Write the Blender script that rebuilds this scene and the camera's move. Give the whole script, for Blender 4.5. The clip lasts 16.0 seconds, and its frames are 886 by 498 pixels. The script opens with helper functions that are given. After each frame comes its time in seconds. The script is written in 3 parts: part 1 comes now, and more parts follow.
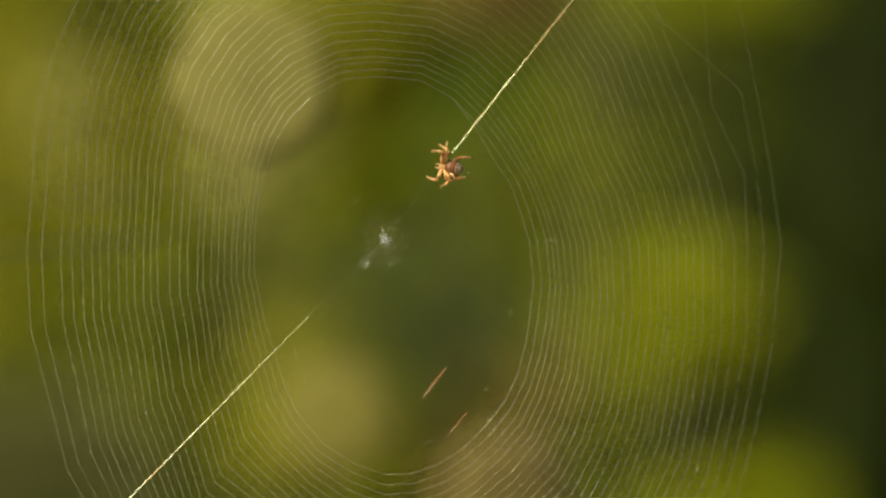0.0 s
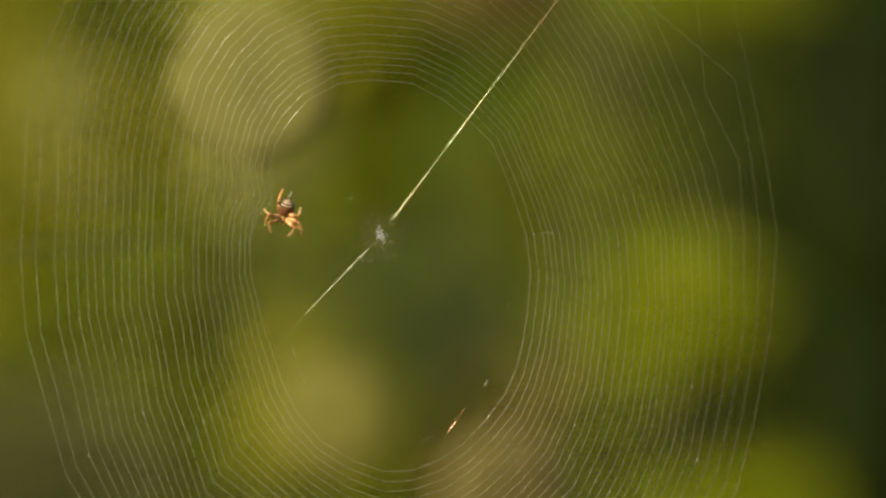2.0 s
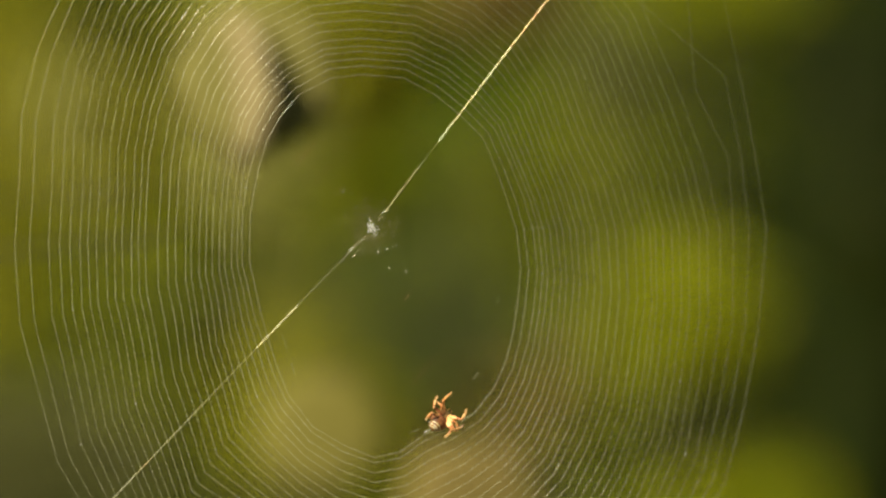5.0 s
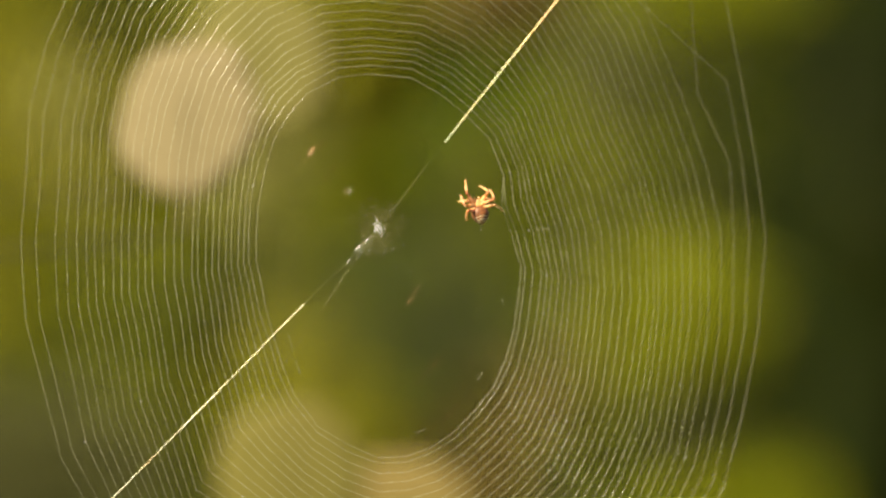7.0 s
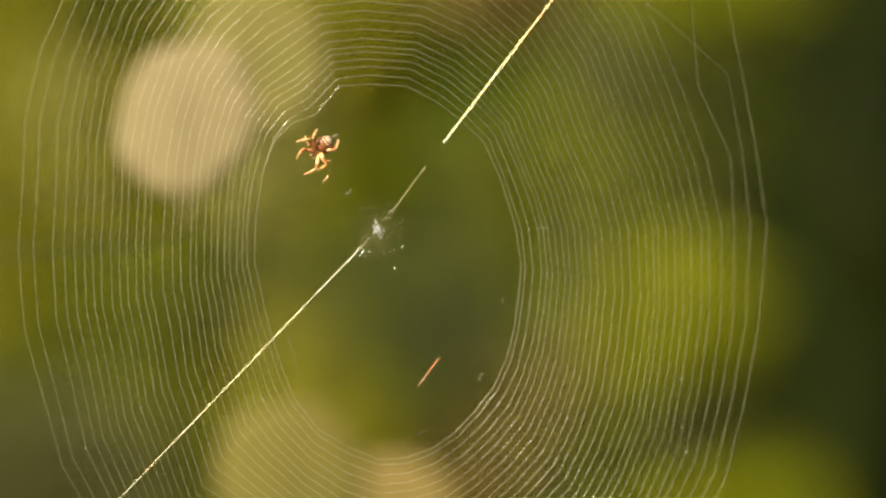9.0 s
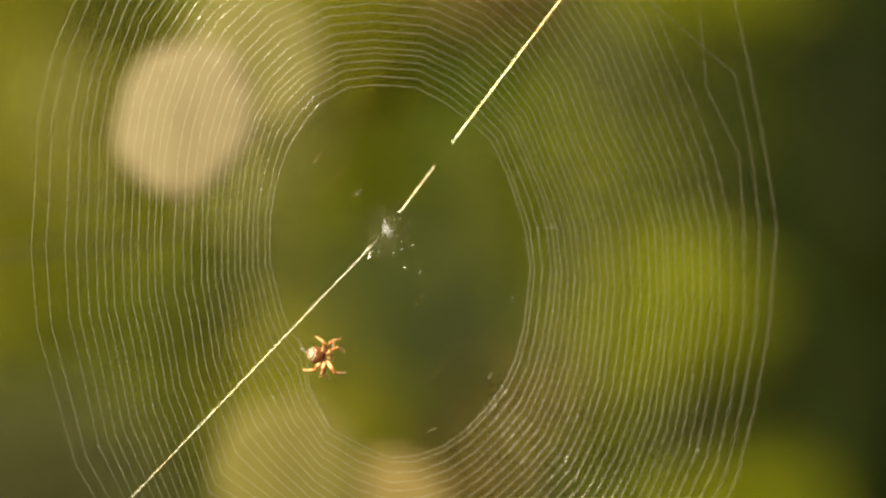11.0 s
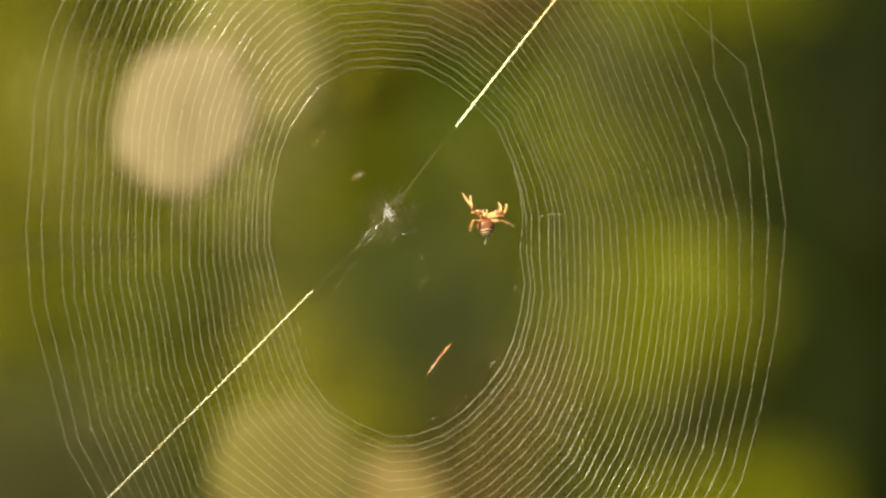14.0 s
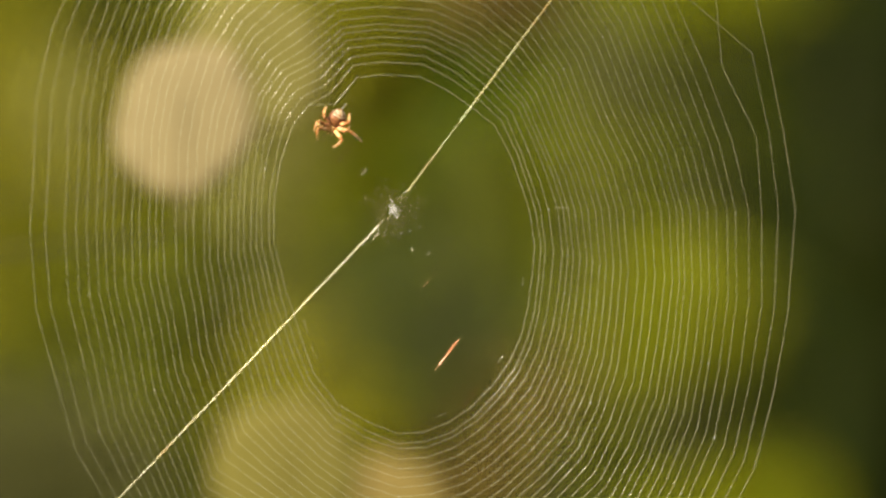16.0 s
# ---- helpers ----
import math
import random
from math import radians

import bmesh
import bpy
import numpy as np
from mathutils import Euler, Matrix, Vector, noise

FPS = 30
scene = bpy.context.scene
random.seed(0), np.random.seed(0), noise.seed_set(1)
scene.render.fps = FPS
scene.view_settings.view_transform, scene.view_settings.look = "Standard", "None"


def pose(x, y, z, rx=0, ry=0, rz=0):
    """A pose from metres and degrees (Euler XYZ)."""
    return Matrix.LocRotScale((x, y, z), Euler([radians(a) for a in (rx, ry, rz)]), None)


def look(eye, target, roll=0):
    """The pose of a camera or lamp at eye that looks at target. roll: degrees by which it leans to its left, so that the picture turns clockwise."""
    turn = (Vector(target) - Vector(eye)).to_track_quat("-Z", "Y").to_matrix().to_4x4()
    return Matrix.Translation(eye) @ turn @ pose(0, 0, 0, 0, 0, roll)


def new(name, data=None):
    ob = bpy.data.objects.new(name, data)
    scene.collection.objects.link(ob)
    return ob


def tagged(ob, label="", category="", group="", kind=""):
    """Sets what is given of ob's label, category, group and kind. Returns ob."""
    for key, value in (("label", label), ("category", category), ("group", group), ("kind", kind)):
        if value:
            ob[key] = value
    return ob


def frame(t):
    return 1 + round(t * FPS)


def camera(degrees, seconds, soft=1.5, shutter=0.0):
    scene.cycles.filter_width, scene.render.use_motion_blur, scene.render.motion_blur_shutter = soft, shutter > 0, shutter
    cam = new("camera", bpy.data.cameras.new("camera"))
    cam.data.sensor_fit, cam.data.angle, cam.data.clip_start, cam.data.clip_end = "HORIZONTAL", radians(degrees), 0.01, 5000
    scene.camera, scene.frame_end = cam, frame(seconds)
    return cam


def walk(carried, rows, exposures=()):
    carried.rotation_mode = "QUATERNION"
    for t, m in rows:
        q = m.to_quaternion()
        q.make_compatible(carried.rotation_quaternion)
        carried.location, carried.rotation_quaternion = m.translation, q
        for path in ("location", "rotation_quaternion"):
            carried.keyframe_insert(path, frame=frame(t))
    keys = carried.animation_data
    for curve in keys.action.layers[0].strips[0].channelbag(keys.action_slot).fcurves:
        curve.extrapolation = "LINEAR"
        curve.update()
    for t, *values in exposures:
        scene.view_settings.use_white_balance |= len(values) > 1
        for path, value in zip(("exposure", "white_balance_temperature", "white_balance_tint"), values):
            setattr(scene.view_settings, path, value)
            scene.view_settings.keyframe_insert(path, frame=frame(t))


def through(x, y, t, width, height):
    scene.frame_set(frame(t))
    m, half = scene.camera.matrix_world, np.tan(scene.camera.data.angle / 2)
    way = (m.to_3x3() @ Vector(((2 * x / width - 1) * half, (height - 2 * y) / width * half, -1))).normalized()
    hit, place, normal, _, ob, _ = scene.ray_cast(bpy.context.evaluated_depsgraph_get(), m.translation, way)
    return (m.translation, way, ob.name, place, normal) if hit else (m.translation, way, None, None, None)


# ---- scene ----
# A spider lays the sticky spiral of its orb web in front of out-of-focus sunlit shrubs.
# Still telephoto macro camera, 0.9 m from the web.
EYE = (0.0, -0.9, 1.2)
cam = camera(12.4, 16.0, soft=2.4)
walk(cam, [(0.0, look(EYE, (0.0, 0.0, 1.2))), (16.0, look(EYE, (0.0, 0.0, 1.2)))],
     [(0.0, 1.63, 6550, -6), (4.2, 1.63, 6550, -6), (6.3, 1.86, 6550, 3.7), (16.0, 1.86, 6550, 3.7)])
cam.data.dof.use_dof = True
cam.data.dof.focus_distance = 0.912
cam.data.dof.aperture_fstop = 6.0

# ---- light ----
SUN = Vector((-0.60, -0.54, 0.59)).normalized()
SHADED, LATER = Vector((0.035, 0.0, 0.02)), Vector((0.24, 0.0, 0.02))   # where the added bough's light shade falls on the web, before and after it swings
world = bpy.data.worlds.new("sky")
scene.world = world
world.use_nodes = True
sky = world.node_tree.nodes.new("ShaderNodeTexSky")
sky.sky_type, sky.sun_disc = "NISHITA", False
sky.sun_elevation = math.asin(SUN.z)
sky.sun_rotation = math.atan2(SUN.x, SUN.y)
world.node_tree.links.new(sky.outputs[0], world.node_tree.nodes["Background"].inputs[0])
world.node_tree.nodes["Background"].inputs[1].default_value = 0.03
sun = new("sun", bpy.data.lights.new("sun", "SUN"))
sun.data.energy, sun.data.angle, sun.data.color = 4.7, radians(0.53), (1.0, 0.91, 0.68)
sun.matrix_world = look(SUN * 20, (0, 0, 0))


# ---- materials ----
def material(name):
    m = bpy.data.materials.new(name)
    m.use_nodes = True
    t = m.node_tree
    for n in list(t.nodes):
        t.nodes.remove(n)
    return m, t, t.nodes.new("ShaderNodeOutputMaterial")


def node(t, kind, **values):
    n = t.nodes.new(kind)
    for key, value in values.items():
        n.inputs[key.replace("_", " ")].default_value = value
    return n


def rgba(c):
    return (c[0], c[1], c[2], 1.0)


def ramp(t, fac, stops):
    r = t.nodes.new("ShaderNodeValToRGB")
    while len(r.color_ramp.elements) < len(stops):
        r.color_ramp.elements.new(0.5)
    for e, (at, c) in zip(r.color_ramp.elements, stops):
        e.position, e.color = at, rgba(c)
    t.links.new(fac, r.inputs[0])
    return r.outputs[0]


def silk(name, body, gloss_colours, cover, share, rough, scale, gain=1.0, beads_most=0.35, fade=0.0):
    """Fine silk: partly see-through, a pale scattering body and a tinted gloss that flashes in the sun."""
    m, t, out = material(name)
    coord = t.nodes.new("ShaderNodeTexCoord")
    noise_tex = node(t, "ShaderNodeTexNoise", Scale=scale, Detail=2.0, Roughness=0.6)
    t.links.new(coord.outputs["Object"], noise_tex.inputs["Vector"])
    shade = noise_tex.outputs[0]
    if fade:        # the tint also shifts along the thread, away from its joint
        reach = t.nodes.new("ShaderNodeVectorMath")
        reach.operation = "LENGTH"
        t.links.new(coord.outputs["Object"], reach.inputs[0])
        shift = t.nodes.new("ShaderNodeMath")
        shift.operation = "MULTIPLY_ADD"
        shift.inputs[1].default_value = fade
        t.links.new(reach.outputs["Value"], shift.inputs[0])
        t.links.new(shade, shift.inputs[2])
        low = t.nodes.new("ShaderNodeMath")
        low.operation = "SUBTRACT"
        low.inputs[1].default_value = 0.2
        t.links.new(shift.outputs[0], low.inputs[0])
        shade = low.outputs[0]
    tint = ramp(t, shade, [(0.25 + 0.5 * i / max(1, len(gloss_colours) - 1), tuple(gain * v for v in c)) for i, c in enumerate(gloss_colours)])
    diffuse = node(t, "ShaderNodeBsdfDiffuse", Color=rgba(body))
    gloss = node(t, "ShaderNodeBsdfGlossy", Roughness=rough)
    t.links.new(tint, gloss.inputs["Color"])
    mix = node(t, "ShaderNodeMixShader", Fac=share)
    t.links.new(diffuse.outputs[0], mix.inputs[1])
    t.links.new(gloss.outputs[0], mix.inputs[2])
    beads = node(t, "ShaderNodeTexNoise", Scale=scale * 2.3, Detail=1.0)
    t.links.new(coord.outputs["Object"], beads.inputs["Vector"])
    amount = node(t, "ShaderNodeMapRange", From_Min=0.3, From_Max=0.7, To_Min=cover * (1 - beads_most), To_Max=cover * (1 + beads_most))
    t.links.new(beads.outputs[0], amount.inputs[0])
    clear = t.nodes.new("ShaderNodeBsdfTransparent")
    top = t.nodes.new("ShaderNodeMixShader")
    t.links.new(amount.outputs[0], top.inputs[0])
    t.links.new(clear.outputs[0], top.inputs[1])
    t.links.new(mix.outputs[0], top.inputs[2])
    t.links.new(top.outputs[0], out.inputs[0])
    return m


STICKY = silk("sticky_silk", (0.48, 0.44, 0.275), [(1, 0.93, 0.78), (1, 0.97, 0.9), (0.9, 0.96, 1)], 0.68, 0.36, 0.25, 300, 0.42, 0.12)
RADIAL = silk("radial_silk", (0.4, 0.38, 0.3), [(1, 0.62, 0.3), (1, 0.88, 0.5), (1, 0.95, 0.75), (0.8, 1, 0.6)], 0.014, 0.985, 0.17, 420, 0.42)
STRONG = silk("strong_radial_silk", (0.4, 0.38, 0.3), [(0.9, 1, 0.66), (1, 0.93, 0.62), (1, 0.84, 0.48), (1, 0.9, 0.56), (1, 0.6, 0.34), (1, 0.84, 0.46), (1, 0.68, 0.34), (1, 0.5, 0.24)], 0.024, 0.985, 0.2, 110, 0.52, 0.05, 7.0)
STRONG_PALE = silk("pale_strong_silk", (0.4, 0.38, 0.3), [(1, 0.62, 0.36), (1, 0.9, 0.6), (1, 0.95, 0.74), (1, 0.86, 0.54), (0.95, 1, 0.8)], 0.019, 0.985, 0.2, 90, 0.52, 0.05)
SCAFFOLD = silk("scaffold_silk", (0.4, 0.3, 0.2), [(1, 0.35, 0.2), (1, 0.5, 0.3), (1, 0.7, 0.5)], 0.05, 0.985, 0.16, 300, 0.6, 0.15)
# the red of a glint, put into the silk's own colour
RED_GLINT = silk("red_glint_silk", (0.55, 0.16, 0.06), [(1, 0.25, 0.1), (1, 0.42, 0.22), (1, 0.6, 0.42)], 0.085, 0.97, 0.2, 200, 0.9, 0.1)
HUB_SILK = silk("hub_silk", (0.5, 0.48, 0.45), [(1, 0.75, 0.55), (1, 0.97, 0.92), (0.75, 0.9, 1)], 0.16, 0.92, 0.2, 700, 0.6)
SPOKE = silk("hub_spoke_silk", (0.5, 0.38, 0.24), [(1, 0.6, 0.35), (1, 0.95, 0.8), (0.9, 1, 0.8)], 0.5, 0.35, 0.3, 1500, 0.6, 0.6)
TUFT = silk("hub_tuft_silk", (0.72, 0.67, 0.64), [(1, 0.95, 0.9), (0.95, 0.97, 1)], 0.35, 0.3, 0.4, 900, 0.6)


def leaf_material(name, low, high, rough=0.5, through=0.25):
    m, t, out = material(name)
    geo = t.nodes.new("ShaderNodeNewGeometry")
    coord = t.nodes.new("ShaderNodeTexCoord")
    blotch = node(t, "ShaderNodeTexNoise", Scale=9.0, Detail=3.0)
    t.links.new(coord.outputs["Object"], blotch.inputs["Vector"])
    add = t.nodes.new("ShaderNodeMath")
    add.operation = "ADD"
    t.links.new(geo.outputs["Random Per Island"], add.inputs[0])
    t.links.new(blotch.outputs[0], add.inputs[1])
    half = t.nodes.new("ShaderNodeMath")
    half.operation, half.inputs[1].default_value = "MULTIPLY", 0.5
    t.links.new(add.outputs[0], half.inputs[0])
    colour = ramp(t, half.outputs[0], [(0.2, low), (0.8, high)])
    p = node(t, "ShaderNodeBsdfPrincipled", Roughness=rough, Specular_IOR_Level=0.06)
    t.links.new(colour, p.inputs["Base Color"])
    glow = t.nodes.new("ShaderNodeBsdfTranslucent")
    t.links.new(colour, glow.inputs[0])
    mix = node(t, "ShaderNodeMixShader", Fac=through)
    t.links.new(p.outputs[0], mix.inputs[1])
    t.links.new(glow.outputs[0], mix.inputs[2])
    t.links.new(mix.outputs[0], out.inputs[0])
    return m


OLIVE = leaf_material("olive_leaf", (0.06, 0.069, 0.004), (0.11, 0.116, 0.010))
GREEN = leaf_material("green_leaf", (0.045, 0.068, 0.002), (0.08, 0.108, 0.005))
LIME = leaf_material("yellow_green_leaf", (0.10, 0.11, 0.003), (0.17, 0.17, 0.007))
GOLD = leaf_material("yellowing_leaf", (0.125, 0.117, 0.006), (0.195, 0.175, 0.013))
STRAW = leaf_material("straw_leaf", (0.19, 0.175, 0.04), (0.27, 0.245, 0.07))
# leaf colour darkened to stand in for shade
SHADE_LEAF = leaf_material("shade_leaf", (0.008, 0.011, 0.001), (0.015, 0.020, 0.002))
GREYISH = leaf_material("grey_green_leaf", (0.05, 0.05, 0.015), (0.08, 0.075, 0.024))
BLUISH = leaf_material("blue_green_leaf", (0.036, 0.043, 0.010), (0.058, 0.066, 0.019))
BROWN = leaf_material("brown_dry_leaf", (0.09, 0.065, 0.013), (0.15, 0.105, 0.026))
# TAN, OCHRE, FADED and TAN_DULL: colours of blurred highlights, for the round discs
TAN = leaf_material("tan_spot_disc", (0.140, 0.106, 0.054), (0.182, 0.140, 0.076), 0.6, 0.15)
OCHRE = leaf_material("ochre_spot_disc", (0.146, 0.104, 0.033), (0.19, 0.139, 0.052), 0.6, 0.15)
FADED = leaf_material("faded_yellow_spot_disc", (0.102, 0.086, 0.024), (0.140, 0.119, 0.038), 0.6, 0.15)
TAN_DULL = leaf_material("olive_tan_spot_disc", (0.110, 0.091, 0.021), (0.150, 0.124, 0.036), 0.6, 0.15)


def plain_material(name, low, high, scale, rough=0.7, bump=0.2):
    m, t, out = material(name)
    coord = t.nodes.new("ShaderNodeTexCoord")
    n1 = node(t, "ShaderNodeTexNoise", Scale=scale, Detail=6.0, Roughness=0.65)
    t.links.new(coord.outputs["Object"], n1.inputs["Vector"])
    p = node(t, "ShaderNodeBsdfPrincipled", Roughness=rough, Specular_IOR_Level=0.15)
    t.links.new(ramp(t, n1.outputs[0], [(0.3, low), (0.7, high)]), p.inputs["Base Color"])
    b = node(t, "ShaderNodeBump", Strength=bump, Distance=0.1 / scale)
    t.links.new(n1.outputs[0], b.inputs["Height"])
    t.links.new(b.outputs[0], p.inputs["Normal"])
    t.links.new(p.outputs[0], out.inputs[0])
    return m, t, p


BARK = plain_material("bark", (0.02, 0.018, 0.008), (0.05, 0.042, 0.02), 40, 0.85, 0.5)[0]
SOIL = plain_material("soil_and_grass", (0.035, 0.04, 0.012), (0.10, 0.09, 0.035), 3, 0.9, 0.5)[0]
# shade inside the hedge, put into a near-black colour
SHADE = plain_material("hedge_shade", (0.006, 0.008, 0.001), (0.018, 0.021, 0.003), 25, 0.9, 0.6)[0]


def chitin(name, low, high, scale, rough, scatter):
    m, t, p = plain_material(name, low, high, scale, rough, 0.3)
    p.inputs["Subsurface Weight"].default_value = scatter
    p.inputs["Subsurface Radius"].default_value = (0.0008, 0.0004, 0.00015)
    p.inputs["Subsurface Scale"].default_value = 1.0
    p.inputs["Coat Weight"].default_value = 0.15
    p.inputs["Coat Roughness"].default_value = 0.35
    return m


LEG_PALE = chitin("leg_amber", (0.48, 0.19, 0.055), (0.74, 0.42, 0.21), 900, 0.55, 0.5)
LEG_DARK = chitin("leg_band_brown", (0.20, 0.06, 0.016), (0.36, 0.14, 0.045), 900, 0.42, 0.2)
HEAD = chitin("head_orange", (0.38, 0.17, 0.05), (0.60, 0.36, 0.15), 1200, 0.35, 0.2)
BELLY = chitin("abdomen_brown", (0.026, 0.010, 0.005), (0.26, 0.092, 0.033), 1500, 0.5, 0.1)
CREAM = chitin("abdomen_cream", (0.40, 0.30, 0.17), (0.66, 0.56, 0.42), 2500, 0.55, 0.2)


# ---- building helpers ----
def part(name, bm, mats, parent=None, label="", smooth=True):
    mesh = bpy.data.meshes.new(name)
    bm.to_mesh(mesh)
    bm.free()
    for m in mats if isinstance(mats, (list, tuple)) else [mats]:
        mesh.materials.append(m)
    if smooth:
        mesh.shade_smooth()
    ob = new(name, mesh)
    ob.parent = parent
    return tagged(ob, label)


def tube(bm, points, radii, sides=6, slots=None, closed_ends=True):
    """A round thread or limb along a line of points."""
    rings = []
    pts = [Vector(p) for p in points]
    for i, p in enumerate(pts):
        way = (pts[min(i + 1, len(pts) - 1)] - pts[max(i - 1, 0)]).normalized()
        side = way.cross(Vector((0.13, 0.97, 0.21)))
        if side.length < 1e-6:
            side = way.cross(Vector((1, 0, 0)))
        side.normalize()
        up = side.cross(way)
        r = radii[i] if isinstance(radii, (list, tuple)) else radii
        rings.append([bm.verts.new(p + r * (math.cos(a) * side + math.sin(a) * up)) for a in (2 * math.pi * k / sides for k in range(sides))])
    for i, (a, b) in enumerate(zip(rings, rings[1:])):
        for k in range(sides):
            f = bm.faces.new((a[k], a[(k + 1) % sides], b[(k + 1) % sides], b[k]))
            f.smooth = True
            if slots:
                f.material_index = slots[i]
    if closed_ends:
        bm.faces.new([bm.verts.new(v.co) for v in reversed(rings[0])])
        bm.faces.new([bm.verts.new(v.co) for v in rings[-1]])


def blob(bm, centre, size, segments=16, rings=10, slot=0):
    made = bmesh.ops.create_uvsphere(bm, u_segments=segments, v_segments=rings, radius=1.0)
    for v in made["verts"]:
        v.co = Vector((v.co.x * size[0], v.co.y * size[1], v.co.z * size[2])) + Vector(centre)
        for f in v.link_faces:
            f.material_index, f.smooth = slot, True
    return made["verts"]


# ---- the setting: ground ----
bm = bmesh.new()
bmesh.ops.create_grid(bm, x_segments=40, y_segments=40, size=1500)
for v in bm.verts:
    v.co.z = 0.02 * math.sin(v.co.x * 0.3) * math.cos(v.co.y * 0.2)
tagged(part("ground", bm, SOIL), "rough grassy soil under the shrubs", "ground", kind="structure")


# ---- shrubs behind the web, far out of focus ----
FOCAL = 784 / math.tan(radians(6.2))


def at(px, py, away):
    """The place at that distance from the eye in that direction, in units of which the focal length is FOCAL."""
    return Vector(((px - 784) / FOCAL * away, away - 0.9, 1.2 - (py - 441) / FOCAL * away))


def leaf_cloud(rng, count, centre, size, length, facing=0.6, soft=1.6):
    """Small folded leaves spread through an ellipsoid, most of them turned to the light."""
    verts, faces = [], []
    for _ in range(count):
        while True:
            p = np.array([rng.uniform(-1, 1) for _ in range(3)])
            if p @ p <= 1 and rng.random() < math.exp(-soft * (p @ p)):
                break
        c = Vector(p * np.array(size)) + centre
        n = Vector((rng.gauss(0, 1), rng.gauss(0, 1), rng.gauss(0, 1))).normalized()
        n = (n + facing * (SUN + Vector((0, -1.2, 0.1)))).normalized()
        a = n.orthogonal().normalized()
        a = Matrix.Rotation(rng.uniform(0, 6.28), 3, n) @ a
        b = n.cross(a)
        s = length * rng.uniform(0.65, 1.3)
        w = s * rng.uniform(0.26, 0.36)
        k = len(verts)
        verts += [c - a * s * 0.5, c + b * w - a * s * 0.08 + n * w * 0.3, c + a * s * 0.5 - n * s * 0.12, c - b * w - a * s * 0.08 + n * w * 0.3, c - a * s * 0.05]
        faces += [(k, k + 4, k + 1), (k + 1, k + 4, k + 2), (k, k + 3, k + 4), (k + 3, k + 2, k + 4)]
    return verts, faces


def shrub(name, label, seed, px, py, away, rx, ry, count, mat, length=0.02, depth=0.12, category="shrub", facing=0.6):
    """A leafy shrub: woody stems from the ground, twigs and a crown of separate leaves."""
    rng = random.Random(seed)
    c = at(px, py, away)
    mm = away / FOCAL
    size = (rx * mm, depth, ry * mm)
    foot = Vector((c.x + rng.uniform(-0.1, 0.1), c.y + 0.15, 0))
    root = tagged(new(name), label, category, "shrubs behind the web")
    root.location = foot
    base = -foot
    bm = bmesh.new()
    lower = c - Vector((0, 0, size[2] * 0.5))
    tube(bm, [base + foot, base + foot.lerp(lower, 0.35) + Vector((0.02, 0.03, 0)), base + foot.lerp(lower, 0.75) + Vector((-0.02, 0.02, 0)), base + lower], [0.014, 0.011, 0.008, 0.005], 7)
    part("stem", bm, BARK, root)
    for _ in range(6):
        bm = bmesh.new()
        tip = c + Vector((rng.uniform(-0.8, 0.8) * size[0], rng.uniform(-0.6, 0.6) * depth, rng.uniform(-0.3, 0.8) * size[2]))
        mid = lower.lerp(tip, 0.5) + Vector((rng.uniform(-0.02, 0.02), rng.uniform(-0.02, 0.02), 0.01))
        tube(bm, [base + lower, base + mid, base + tip], [0.004, 0.003, 0.0012], 5)
        part("twig", bm, BARK, root)
    verts, faces = leaf_cloud(rng, count, base + c, size, length, facing)
    mesh = bpy.data.meshes.new("leaves")
    mesh.from_pydata(verts, [], faces)
    mesh.materials.append(mat)
    crown = new("leaves", mesh)
    crown.parent = root
    crown["kind"] = "stuff"
    return root


# dense hedge behind everything, with a dark sheet standing in for the shade inside
rng = random.Random(5)
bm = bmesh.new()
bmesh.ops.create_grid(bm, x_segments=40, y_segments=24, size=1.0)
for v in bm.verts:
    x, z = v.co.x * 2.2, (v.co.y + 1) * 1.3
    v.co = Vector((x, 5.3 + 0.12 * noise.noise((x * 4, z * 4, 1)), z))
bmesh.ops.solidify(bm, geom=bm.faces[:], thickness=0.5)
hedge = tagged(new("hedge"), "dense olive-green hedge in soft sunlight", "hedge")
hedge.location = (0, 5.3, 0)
core = part("hedge_shade", bm, SHADE, hedge)
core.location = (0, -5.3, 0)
# the right part's shade is put into its dark leaf colour
for seed, x0, x1, mat, n in ((1, -1.4, 0.48, OLIVE, 17000), (2, 0.30, 1.4, SHADE_LEAF, 9000)):
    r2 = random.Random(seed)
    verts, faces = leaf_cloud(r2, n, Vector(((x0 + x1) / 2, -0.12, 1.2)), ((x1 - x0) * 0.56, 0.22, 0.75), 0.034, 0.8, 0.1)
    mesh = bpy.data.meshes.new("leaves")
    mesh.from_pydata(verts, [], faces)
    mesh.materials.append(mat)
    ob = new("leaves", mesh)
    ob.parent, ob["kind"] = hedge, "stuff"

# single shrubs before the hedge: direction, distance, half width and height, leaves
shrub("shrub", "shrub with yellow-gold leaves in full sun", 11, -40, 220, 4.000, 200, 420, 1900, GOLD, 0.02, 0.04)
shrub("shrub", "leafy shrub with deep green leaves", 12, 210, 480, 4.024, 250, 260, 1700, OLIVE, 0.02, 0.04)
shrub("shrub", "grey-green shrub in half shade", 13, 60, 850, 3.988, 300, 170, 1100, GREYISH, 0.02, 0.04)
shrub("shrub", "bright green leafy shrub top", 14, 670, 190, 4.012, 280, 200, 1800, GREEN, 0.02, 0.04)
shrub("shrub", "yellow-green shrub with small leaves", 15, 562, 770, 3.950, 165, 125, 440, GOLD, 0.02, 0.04)
